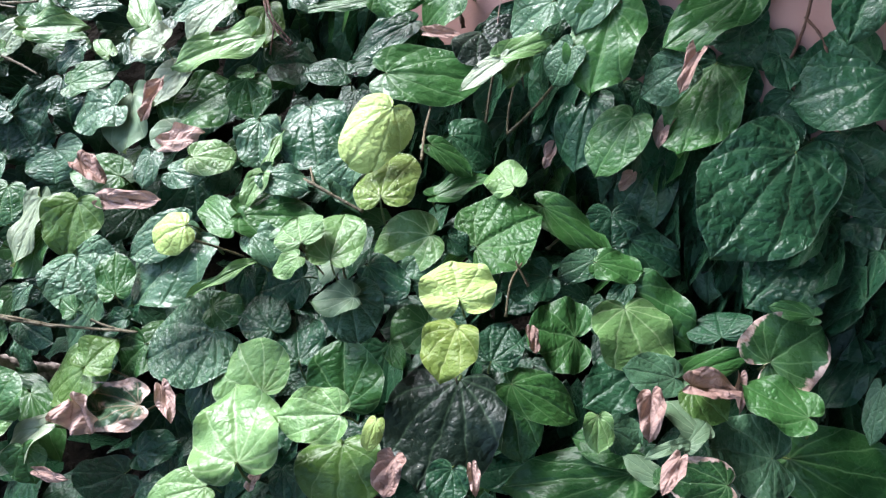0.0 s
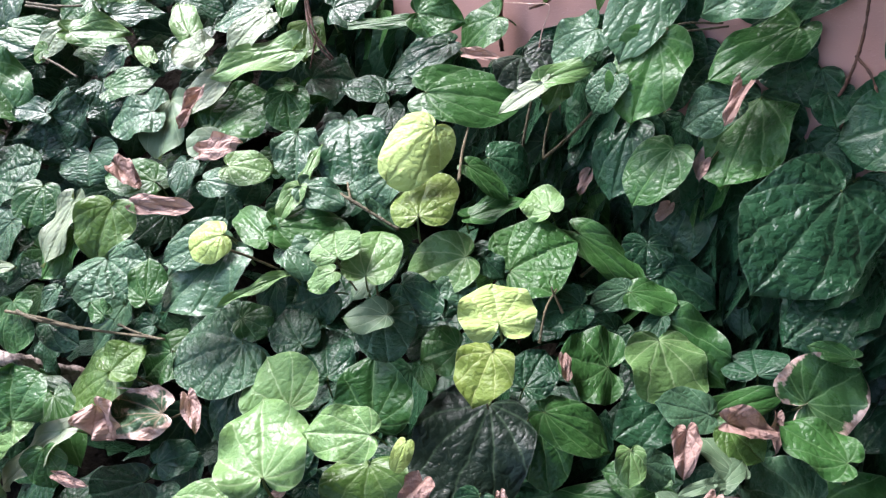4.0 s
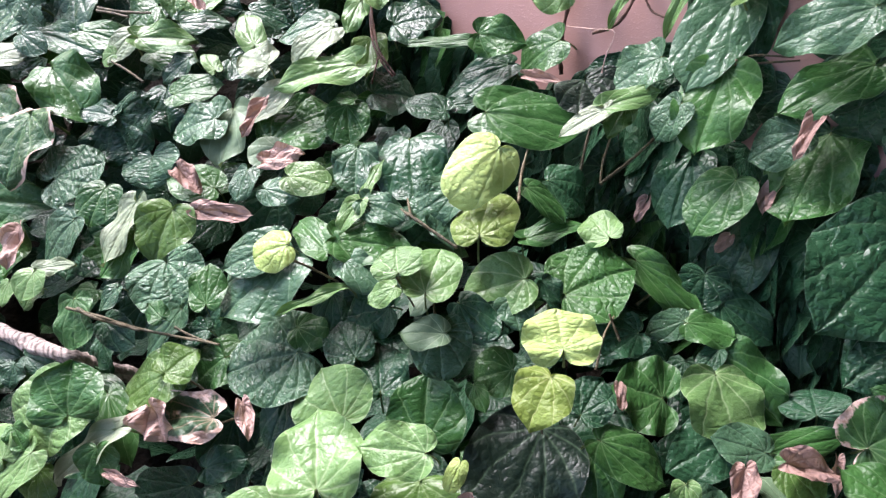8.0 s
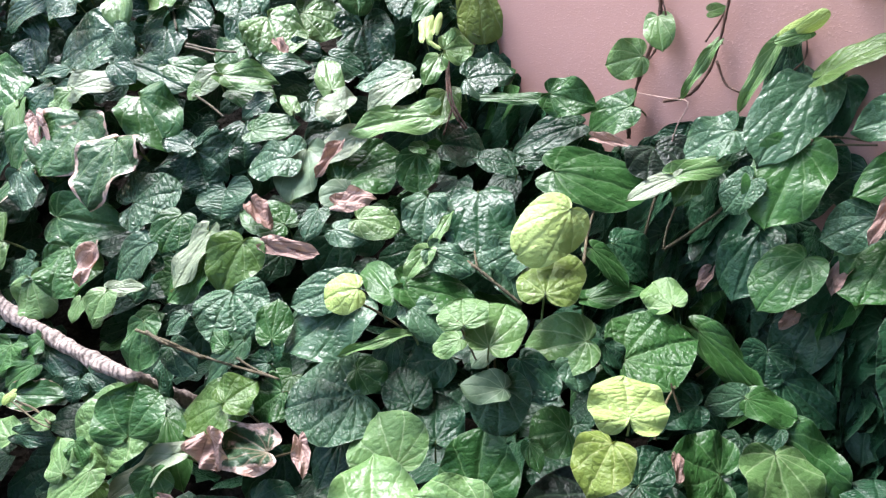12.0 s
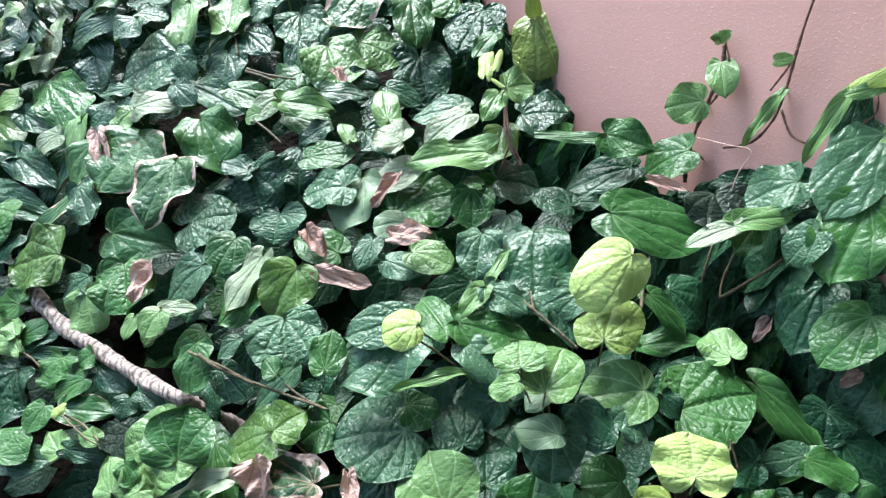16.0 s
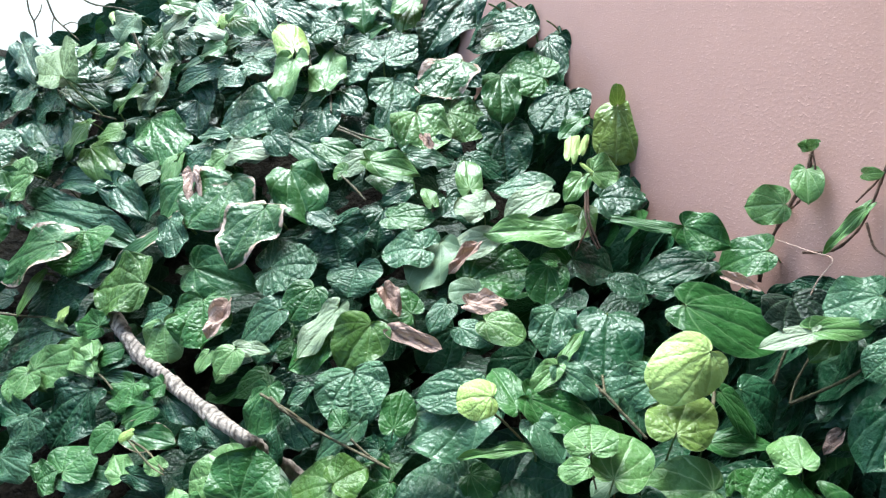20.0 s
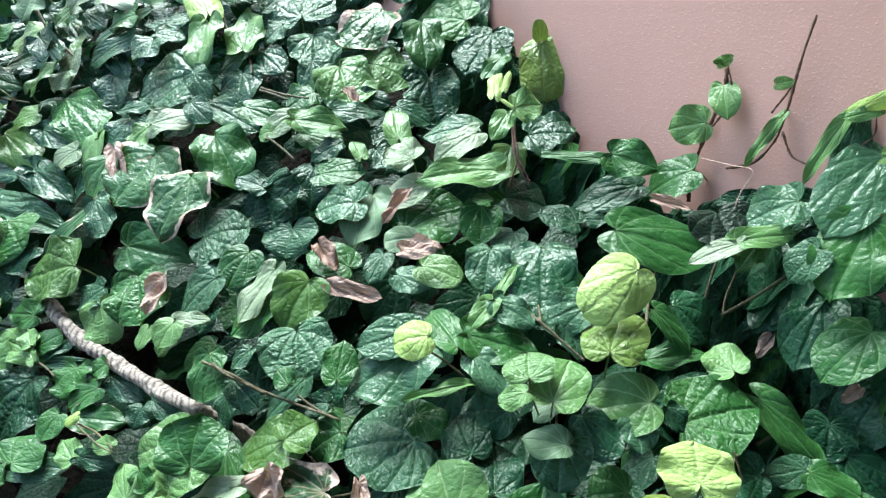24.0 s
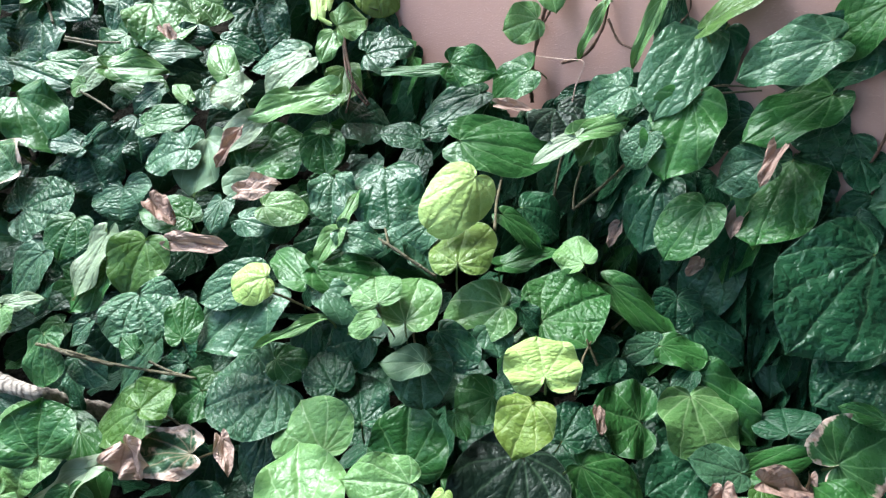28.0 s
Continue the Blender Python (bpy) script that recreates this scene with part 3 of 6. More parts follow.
leaf(plant, "l", (-0.082, 0.554, 0.647), (-0.056, 0.530, 0.631), (-0.025, -0.022, -0.007))
leaf(plant, "g", (-0.037, 0.565, 0.625), (-0.094, 0.545, 0.606), (-0.020, 0.039, 0.017))
leaf(plant, "g", (-0.019, 0.559, 0.609), (-0.117, 0.465, 0.559), (-0.053, 0.045, 0.017))
leaf(plant, "g", (-0.290, 0.382, 0.569), (-0.343, 0.405, 0.621), (0.061, 0.057, 0.037))
leaf(plant, "l", (-0.258, 0.336, 0.625), (-0.311, 0.294, 0.598), (-0.039, 0.033, 0.026))
leaf(plant, "o", (-0.255, 0.349, 0.565), (-0.208, 0.302, 0.543), (-0.071, -0.051, -0.042))
leaf(plant, "y", (-0.234, 0.365, 0.620), (-0.220, 0.343, 0.604), (-0.019, -0.009, -0.004))
leaf(plant, "k", (-0.222, 0.487, 0.613), (-0.167, 0.379, 0.559), (-0.114, -0.050, -0.017))
leaf(plant, "j", (-0.234, 0.456, 0.707), (-0.212, 0.410, 0.681), (-0.057, -0.016, -0.021))
leaf(plant, "y", (-0.230, 0.431, 0.767), (-0.266, 0.453, 0.781), (0.043, 0.053, 0.026), "kidney")
leaf(plant, "d", (-0.195, 0.485, 0.673), (-0.210, 0.525, 0.699), (0.051, 0.014, 0.007))
leaf(plant, "g", (-0.163, 0.485, 0.668), (-0.090, 0.517, 0.671), (0.020, -0.045, -0.020))
leaf(plant, "g", (-0.167, 0.518, 0.613), (-0.111, 0.488, 0.580), (-0.039, -0.043, -0.026))
leaf(plant, "p", (-0.199, 0.365, 0.597), (-0.181, 0.334, 0.578), (-0.027, -0.008, -0.013))
leaf(plant, "p", (-0.141, 0.426, 0.596), (-0.116, 0.409, 0.587), (-0.007, -0.010, -0.002))
leaf(plant, "d", (-0.155, 0.415, 0.583), (-0.140, 0.380, 0.562), (-0.044, -0.016, -0.006))
leaf(plant, "d", (-0.283, 0.296, 0.530), (-0.260, 0.282, 0.513), (-0.020, -0.019, -0.012), "round")
leaf(plant, "g", (-0.294, 0.498, 0.631), (-0.314, 0.459, 0.615), (-0.058, 0.024, 0.013))
leaf(plant, "l", (-0.303, 0.251, 0.561), (-0.385, 0.291, 0.584), (0.048, 0.073, 0.046))
leaf(plant, "p", (-0.297, 0.279, 0.546), (-0.291, 0.257, 0.514), (-0.018, 0.002, -0.005))
plant = creeping_vine("creeping vine with large dark quilted leaves against the pink wall", (-0.132, 0.750, 0.519))
vine_root[1] = plant
leaf(plant, "g", (-0.251, 0.855, 1.031), (-0.295, 0.789, 0.948), (-0.064, 0.021, 0.017))
leaf(plant, "s", (-0.259, 0.802, 0.942), (-0.291, 0.780, 0.887), (-0.054, 0.019, 0.024))
leaf(plant, "p", (-0.258, 0.814, 0.970), (-0.242, 0.767, 0.922), (-0.017, 0.001, -0.007))
leaf(plant, "g", (-0.244, 0.855, 0.943), (-0.210, 0.769, 0.855), (-0.090, 0.013, -0.047))
leaf(plant, "p", (-0.263, 0.828, 0.879), (-0.237, 0.785, 0.841), (-0.022, 0.001, -0.016))
leaf(plant, "g", (-0.289, 0.796, 0.853), (-0.288, 0.739, 0.788), (-0.078, 0.016, -0.015))
leaf(plant, "d", (-0.182, 0.850, 0.985), (-0.149, 0.831, 0.966), (-0.027, -0.026, -0.022))
leaf(plant, "d", (-0.073, 0.855, 1.020), (-0.142, 0.815, 0.961), (-0.070, 0.040, 0.054))
leaf(plant, "d", (-0.145, 0.841, 0.930), (-0.106, 0.828, 0.922), (-0.011, -0.019, -0.023))
leaf(plant, "d", (-0.143, 0.854, 1.104), (-0.124, 0.810, 1.038), (-0.062, -0.000, -0.018))
leaf(plant, "d", (-0.103, 0.811, 0.914), (-0.095, 0.691, 0.817), (-0.133, -0.024, 0.019))
leaf(plant, "d", (-0.024, 0.853, 0.848), (-0.045, 0.765, 0.739), (-0.112, 0.027, -0.000))
leaf(plant, "s", (-0.142, 0.847, 0.756), (-0.082, 0.793, 0.697), (-0.050, -0.027, -0.025))
leaf(plant, "d", (-0.243, 0.828, 0.803), (-0.214, 0.782, 0.712), (-0.077, -0.005, -0.022))
leaf(plant, "p", (-0.255, 0.798, 0.787), (-0.255, 0.783, 0.764), (-0.016, -0.002, 0.001))
leaf(plant, "d", (-0.206, 0.763, 0.723), (-0.128, 0.777, 0.724), (0.009, -0.047, -0.039))
leaf(plant, "d", (-0.243, 0.763, 0.739), (-0.212, 0.736, 0.717), (-0.048, -0.039, -0.019), "kidney")
leaf(plant, "g", (-0.309, 0.700, 0.728), (-0.198, 0.724, 0.718), (0.006, -0.041, -0.032))
leaf(plant, "s", (-0.216, 0.701, 0.707), (-0.234, 0.658, 0.683), (-0.037, 0.007, 0.016))
leaf(plant, "g", (-0.211, 0.700, 0.708), (-0.160, 0.729, 0.721), (0.023, -0.031, -0.021))
leaf(plant, "g", (-0.161, 0.716, 0.694), (-0.056, 0.712, 0.686), (-0.006, -0.062, -0.048))
leaf(plant, "d", (-0.165, 0.710, 0.701), (-0.161, 0.677, 0.682), (-0.028, -0.001, -0.004))
leaf(plant, "g", (-0.165, 0.618, 0.660), (-0.208, 0.578, 0.661), (-0.056, 0.061, 0.043), "kidney")
leaf(plant, "l", (-0.146, 0.682, 0.691), (-0.080, 0.645, 0.677), (-0.050, -0.085, -0.016), "round")
leaf(plant, "d", (-0.042, 0.732, 0.708), (-0.070, 0.754, 0.721), (0.047, 0.031, 0.048))
leaf(plant, "g", (0.019, 0.782, 0.772), (-0.025, 0.767, 0.759), (-0.010, 0.016, 0.017))
leaf(plant, "d", (0.050, 0.855, 0.798), (0.086, 0.806, 0.702), (-0.079, -0.006, -0.026))
leaf(plant, "e", (0.015, 0.740, 0.714), (0.035, 0.787, 0.765), (0.088, -0.007, -0.027), "kidney")
leaf(plant, "g", (-0.049, 0.671, 0.666), (-0.008, 0.732, 0.718), (0.032, -0.016, -0.006))
leaf(plant, "o", (-0.027, 0.637, 0.693), (0.019, 0.633, 0.697), (-0.002, -0.047, -0.023))
leaf(plant, "p", (-0.031, 0.626, 0.705), (0.013, 0.670, 0.713), (0.022, -0.020, -0.010))
leaf(plant, "p", (0.001, 0.690, 0.708), (0.026, 0.664, 0.685), (-0.010, -0.009, -0.001))
leaf(plant, "g", (0.078, 0.690, 0.719), (0.005, 0.683, 0.708), (-0.008, 0.055, 0.023))
leaf(plant, "d", (0.089, 0.833, 0.738), (0.086, 0.773, 0.683), (-0.044, 0.017, -0.016))
leaf(plant, "s", (0.121, 0.796, 0.736), (0.147, 0.755, 0.692), (-0.024, 0.000, -0.015))
leaf(plant, "g", (0.095, 0.708, 0.645), (0.204, 0.769, 0.673), (0.041, -0.043, -0.066))
leaf(plant, "s", (0.078, 0.664, 0.665), (0.024, 0.622, 0.660), (-0.053, 0.064, 0.037), "kidney")
leaf(plant, "e", (0.057, 0.584, 0.665), (0.012, 0.545, 0.653), (-0.032, 0.030, 0.027))
leaf(plant, "p", (-0.054, 0.590, 0.689), (-0.025, 0.554, 0.669), (-0.021, -0.012, -0.009))
leaf(plant, "u", (0.008, 0.601, 0.681), (-0.039, 0.611, 0.689), (0.009, 0.039, 0.007))
leaf(plant, "u", (0.005, 0.580, 0.675), (0.002, 0.615, 0.693), (0.023, -0.002, 0.007))
leaf(plant, "u", (-0.006, 0.566, 0.674), (0.007, 0.582, 0.681), (0.010, -0.005, -0.007), "round")
leaf(plant, "s", (-0.051, 0.661, 0.671), (-0.099, 0.624, 0.667), (-0.028, 0.033, 0.025))
leaf(plant, "d", (-0.090, 0.647, 0.660), (-0.105, 0.576, 0.622), (-0.070, 0.010, 0.009))
leaf(plant, "s", (-0.065, 0.562, 0.637), (-0.028, 0.576, 0.638), (0.013, -0.035, -0.023))
leaf(plant, "p", (-0.203, 0.572, 0.666), (-0.178, 0.558, 0.656), (-0.007, -0.011, -0.002))
leaf(plant, "s", (-0.279, 0.824, 1.086), (-0.347, 0.790, 1.011), (-0.058, 0.025, 0.042))
leaf(plant, "g", (-0.329, 0.606, 0.682), (-0.299, 0.660, 0.749), (0.108, -0.042, -0.015))
leaf(plant, "d", (-0.237, 0.639, 0.690), (-0.263, 0.583, 0.673), (-0.050, 0.017, 0.022))
leaf(plant, "g", (-0.255, 0.845, 1.142), (-0.296, 0.845, 1.063), (-0.059, 0.023, 0.031))
leaf(plant, "d", (-0.279, 0.858, 0.928), (-0.295, 0.846, 0.871), (-0.061, 0.002, 0.000))
leaf(plant, "d", (-0.260, 0.858, 0.725), (-0.195, 0.846, 0.729), (0.002, -0.007, -0.047))
leaf(plant, "d", (-0.240, 0.858, 0.745), (-0.236, 0.846, 0.711), (-0.071, -0.000, -0.001), "round")
leaf(plant, "d", (-0.260, 0.858, 0.797), (-0.206, 0.846, 0.730), (-0.077, -0.002, -0.026))
leaf(plant, "d", (-0.207, 0.858, 0.719), (-0.144, 0.846, 0.737), (0.028, -0.005, -0.059))
leaf(plant, "d", (-0.207, 0.858, 0.713), (-0.154, 0.846, 0.725), (0.010, -0.004, -0.042))
leaf(plant, "d", (-0.103, 0.858, 0.915), (-0.099, 0.846, 0.811), (-0.152, 0.003, -0.030))
leaf(plant, "d", (-0.093, 0.858, 1.019), (-0.146, 0.846, 0.955), (-0.080, 0.004, 0.059))
leaf(plant, "d", (-0.178, 0.858, 0.984), (-0.155, 0.846, 0.964), (-0.035, -0.002, -0.032), "kidney")
leaf(plant, "d", (-0.245, 0.858, 0.945), (-0.215, 0.846, 0.846), (-0.114, -0.001, -0.028))
leaf(plant, "d", (-0.291, 0.858, 0.854), (-0.290, 0.846, 0.786), (-0.077, -0.001, 0.004))
leaf(plant, "d", (-0.248, 0.858, 1.030), (-0.295, 0.846, 0.951), (-0.065, 0.002, 0.020))
leaf(plant, "d", (-0.130, 0.858, 0.774), (-0.088, 0.846, 0.731), (-0.053, -0.001, -0.034))
leaf(plant, "d", (-0.038, 0.858, 0.840), (-0.044, 0.846, 0.733), (-0.105, 0.002, -0.005))
leaf(plant, "d", (-0.039, 0.858, 0.691), (-0.068, 0.846, 0.673), (-0.054, 0.005, 0.031), "kidney")
leaf(plant, "d", (0.008, 0.858, 0.746), (0.107, 0.846, 0.756), (-0.022, -0.011, -0.092))
leaf(plant, "d", (-0.011, 0.858, 0.755), (-0.018, 0.846, 0.732), (-0.043, 0.001, -0.003), "round")
leaf(plant, "d", (0.095, 0.858, 0.742), (0.078, 0.846, 0.698), (-0.060, 0.002, -0.002))
leaf(plant, "d", (0.131, 0.858, 0.726), (0.136, 0.846, 0.699), (-0.048, 0.001, -0.025), "round")
leaf(plant, "d", (0.006, 0.858, 0.685), (0.088, 0.846, 0.713), (0.018, -0.006, -0.050))
leaf(plant, "d", (0.109, 0.858, 0.647), (0.190, 0.846, 0.677), (0.047, -0.016, -0.101))
leaf(plant, "d", (-0.163, 0.858, 0.701), (-0.059, 0.846, 0.687), (-0.014, -0.006, -0.088))
leaf(plant, "d", (-0.191, 0.858, 0.723), (-0.186, 0.846, 0.703), (-0.044, 0.000, -0.014), "kidney")
leaf(plant, "d", (-0.101, 0.858, 0.881), (-0.021, 0.846, 0.836), (-0.054, -0.010, -0.096))
leaf(plant, "d", (-0.188, 0.858, 0.795), (-0.135, 0.846, 0.762), (-0.064, -0.004, -0.056), "kidney")
leaf(plant, "d", (-0.050, 0.858, 0.728), (-0.060, 0.846, 0.696), (-0.069, 0.002, 0.007), "kidney")
leaf(plant, "d", (-0.001, 0.858, 0.816), (0.066, 0.846, 0.779), (-0.040, -0.006, -0.073))
leaf(plant, "d", (0.039, 0.858, 0.828), (0.078, 0.846, 0.792), (-0.048, -0.002, -0.047), "round")
leaf(plant, "d", (-0.045, 0.858, 0.961), (-0.021, 0.846, 0.908), (-0.062, -0.001, -0.026))
leaf(plant, "d", (-0.047, 0.858, 0.915), (0.011, 0.846, 0.888), (-0.043, -0.007, -0.068))
leaf(plant, "d", (0.009, 0.858, 0.890), (0.032, 0.846, 0.835), (-0.062, -0.001, -0.025))
leaf(plant, "d", (-0.250, 0.858, 1.100), (-0.341, 0.846, 1.012), (-0.072, 0.004, 0.049))
leaf(plant, "d", (-0.315, 0.858, 0.964), (-0.299, 0.846, 0.914), (-0.083, -0.002, -0.017), "kidney")
leaf(plant, "d", (-0.228, 0.858, 0.885), (-0.202, 0.846, 0.822), (-0.081, -0.001, -0.029), "round")
leaf(plant, "d", (-0.173, 0.858, 0.925), (-0.147, 0.846, 0.875), (-0.067, -0.001, -0.031), "round")
leaf(plant, "d", (-0.147, 0.858, 0.954), (-0.126, 0.846, 0.912), (-0.061, -0.002, -0.021), "round")
leaf(plant, "d", (-0.271, 0.858, 0.743), (-0.245, 0.846, 0.709), (-0.067, -0.003, -0.014), "round")
leaf(plant, "d", (-0.266, 0.858, 0.931), (-0.294, 0.846, 0.874), (-0.059, 0.003, 0.009))
leaf(plant, "d", (-0.082, 0.858, 0.940), (-0.026, 0.846, 0.915), (-0.033, -0.001, -0.067), "round")
leaf(plant, "d", (-0.205, 0.858, 1.002), (-0.193, 0.846, 0.963), (-0.056, -0.000, -0.017), "round")
leaf(plant, "d", (-0.252, 0.858, 1.007), (-0.225, 0.846, 0.967), (-0.058, -0.001, -0.032), "round")
leaf(plant, "d", (0.018, 0.858, 0.720), (0.037, 0.846, 0.770), (0.104, -0.002, -0.014), "kidney")
leaf(plant, "d", (-1.806, 0.855, 0.791), (-1.758, 0.845, 0.658), (0.113, 0.000, 0.041))
leaf(plant, "d", (-1.587, 0.855, 0.834), (-1.632, 0.845, 0.711), (0.105, 0.000, -0.038))
leaf(plant, "d", (-1.511, 0.855, 0.872), (-1.450, 0.845, 0.765), (0.091, 0.000, 0.052))
leaf(plant, "d", (-1.362, 0.855, 0.891), (-1.344, 0.845, 0.790), (0.086, 0.000, 0.015))
leaf(plant, "d", (-1.554, 0.855, 0.763), (-1.577, 0.845, 0.633), (0.110, 0.000, -0.019))
leaf(plant, "d", (-1.426, 0.855, 0.800), (-1.391, 0.845, 0.668), (0.112, 0.000, 0.030))
leaf(plant, "d", (-1.304, 0.855, 0.807), (-1.246, 0.845, 0.707), (0.085, 0.000, 0.049))
leaf(plant, "d", (-1.142, 0.855, 0.800), (-1.176, 0.845, 0.708), (0.078, 0.000, -0.028))
leaf(plant, "d", (-1.086, 0.855, 0.789), (-1.070, 0.845, 0.696), (0.079, 0.000, 0.014))
leaf(plant, "d", (-1.007, 0.855, 0.775), (-0.976, 0.845, 0.690), (0.072, 0.000, 0.026))
leaf(plant, "d", (-1.270, 0.855, 0.743), (-1.270, 0.845, 0.626), (0.100, 0.000, 0.000))
leaf(plant, "d", (-1.777, 0.855, 0.678), (-1.777, 0.845, 0.532), (0.124, 0.000, 0.000))
plant = creeping_vine("creeping vine with yellow-green young leaves over a blackish old leaf", (-0.507, 0.274, 0.234))
vine_root[2] = plant
leaf(plant, "o", (-0.573, 0.222, 0.457), (-0.593, 0.169, 0.416), (-0.076, 0.021, 0.009), "kidney")
leaf(plant, "o", (-0.568, 0.217, 0.465), (-0.575, 0.258, 0.489), (0.060, 0.006, 0.005))
leaf(plant, "g", (-0.569, 0.259, 0.570), (-0.613, 0.280, 0.595), (0.024, 0.034, 0.013))
leaf(plant, "d", (-0.616, 0.305, 0.503), (-0.627, 0.264, 0.462), (-0.050, 0.004, 0.009))
leaf(plant, "s", (-0.556, 0.353, 0.627), (-0.548, 0.259, 0.574), (-0.099, -0.009, 0.002))
leaf(plant, "s", (-0.568, 0.344, 0.641), (-0.596, 0.284, 0.599), (-0.056, 0.015, 0.017))
leaf(plant, "y", (-0.517, 0.314, 0.692), (-0.534, 0.283, 0.670), (-0.045, 0.015, 0.014))
leaf(plant, "g", (-0.531, 0.387, 0.649), (-0.605, 0.387, 0.649), (0.000, 0.042, 0.023))
leaf(plant, "g", (-0.536, 0.401, 0.660), (-0.470, 0.465, 0.683), (0.046, -0.040, -0.022))
leaf(plant, "s", (-0.506, 0.396, 0.653), (-0.447, 0.405, 0.658), (0.008, -0.041, -0.020))
leaf(plant, "l", (-0.427, 0.402, 0.700), (-0.460, 0.419, 0.708), (0.029, 0.040, 0.034), "round")
leaf(plant, "l", (-0.412, 0.387, 0.697), (-0.420, 0.361, 0.675), (-0.027, 0.006, 0.003))
leaf(plant, "l", (-0.478, 0.379, 0.638), (-0.505, 0.304, 0.600), (-0.015, 0.005, 0.002))
leaf(plant, "d", (-0.418, 0.371, 0.581), (-0.479, 0.379, 0.589), (0.011, 0.053, 0.026))
leaf(plant, "d", (-0.366, 0.373, 0.576), (-0.425, 0.406, 0.590), (0.035, 0.051, 0.028))
leaf(plant, "l", (-0.366, 0.325, 0.553), (-0.427, 0.321, 0.576), (0.021, 0.064, 0.067))
leaf(plant, "s", (-0.470, 0.329, 0.554), (-0.515, 0.258, 0.517), (-0.105, 0.052, 0.028), "kidney")
leaf(plant, "c", (-0.489, 0.241, 0.457), (-0.559, 0.177, 0.413), (-0.043, 0.029, 0.026))
leaf(plant, "p", (-0.542, 0.190, 0.445), (-0.501, 0.185, 0.428), (-0.015, -0.030, -0.027))
leaf(plant, "p", (-0.453, 0.253, 0.521), (-0.410, 0.240, 0.513), (-0.006, -0.017, -0.002))
leaf(plant, "g", (-0.590, 0.112, 0.415), (-0.638, 0.124, 0.459), (0.055, 0.066, 0.042))
leaf(plant, "g", (-0.606, 0.164, 0.407), (-0.507, 0.154, 0.398), (-0.005, -0.043, -0.006))
leaf(plant, "x", (-0.544, 0.149, 0.420), (-0.568, 0.071, 0.337), (-0.044, 0.014, -0.001))
leaf(plant, "g", (-0.540, 0.128, 0.405), (-0.505, 0.117, 0.377), (-0.032, -0.038, -0.025))
leaf(plant, "p", (-0.508, 0.128, 0.396), (-0.468, 0.147, 0.410), (0.006, -0.005, -0.012))
leaf(plant, "l", (-0.595, 0.043, 0.369), (-0.645, 0.044, 0.377), (0.005, 0.031, 0.030))
leaf(plant, "l", (-0.578, 0.068, 0.386), (-0.576, 0.013, 0.335), (-0.054, -0.002, -0.000))
leaf(plant, "o", (-0.575, 0.073, 0.352), (-0.540, 0.059, 0.325), (-0.027, -0.029, -0.022))
leaf(plant, "g", (-0.618, 0.061, 0.391), (-0.585, 0.061, 0.385), (-0.003, -0.024, -0.017))
leaf(plant, "d", (-0.465, 0.211, 0.365), (-0.515, 0.154, 0.300), (-0.047, -0.006, 0.043))
leaf(plant, "d", (-0.457, 0.224, 0.405), (-0.434, 0.261, 0.435), (0.041, -0.015, -0.012))
leaf(plant, "d", (-0.435, 0.256, 0.418), (-0.412, 0.234, 0.392), (-0.028, -0.017, -0.010))
leaf(plant, "d", (-0.448, 0.313, 0.500), (-0.418, 0.269, 0.466), (-0.042, -0.019, -0.013))
leaf(plant, "g", (-0.552, 0.286, 0.478), (-0.556, 0.249, 0.446), (-0.069, 0.006, 0.002))
leaf(plant, "g", (-0.497, 0.343, 0.565), (-0.457, 0.357, 0.576), (0.019, -0.038, -0.023))
leaf(plant, "d", (-0.442, 0.428, 0.619), (-0.473, 0.390, 0.589), (-0.056, 0.020, 0.033))
leaf(plant, "d", (-0.502, 0.388, 0.603), (-0.477, 0.357, 0.567), (-0.033, -0.018, -0.006))
leaf(plant, "l", (-0.358, 0.253, 0.437), (-0.394, 0.194, 0.414), (-0.050, 0.028, 0.008))
plant = creeping_vine("creeping vine with dark glossy leaves and a bulging yellow young leaf", (-0.442, 0.677, 0.516))
vine_root[3] = plant
leaf(plant, "l", (-0.563, 0.452, 0.697), (-0.598, 0.495, 0.729), (0.014, 0.007, 0.006))
leaf(plant, "l", (-0.559, 0.442, 0.693), (-0.542, 0.402, 0.669), (-0.029, -0.009, -0.005))
leaf(plant, "s", (-0.556, 0.445, 0.694), (-0.500, 0.467, 0.704), (0.017, -0.033, -0.022))
leaf(plant, "l", (-0.396, 0.421, 0.691), (-0.435, 0.467, 0.718), (0.053, 0.036, 0.015), "round")
leaf(plant, "u", (-0.406, 0.444, 0.673), (-0.399, 0.413, 0.655), (-0.031, -0.000, -0.012))
leaf(plant, "s", (-0.490, 0.527, 0.747), (-0.502, 0.475, 0.702), (-0.057, 0.002, 0.014))
leaf(plant, "s", (-0.495, 0.514, 0.718), (-0.438, 0.497, 0.704), (-0.016, -0.041, -0.016))
leaf(plant, "y", (-0.470, 0.549, 0.817), (-0.459, 0.480, 0.774), (-0.072, -0.022, 0.015), "round")
leaf(plant, "q", (-0.413, 0.499, 0.742), (-0.462, 0.553, 0.766), (0.060, 0.040, 0.030))
leaf(plant, "d", (-0.462, 0.673, 0.751), (-0.403, 0.704, 0.746), (0.033, -0.065, -0.035))
leaf(plant, "g", (-0.462, 0.632, 0.747), (-0.398, 0.653, 0.741), (0.009, -0.033, -0.013))
leaf(plant, "g", (-0.425, 0.625, 0.691), (-0.387, 0.680, 0.739), (0.033, -0.016, -0.007))
leaf(plant, "l", (-0.344, 0.670, 0.746), (-0.393, 0.683, 0.746), (0.010, 0.037, 0.035), "round")
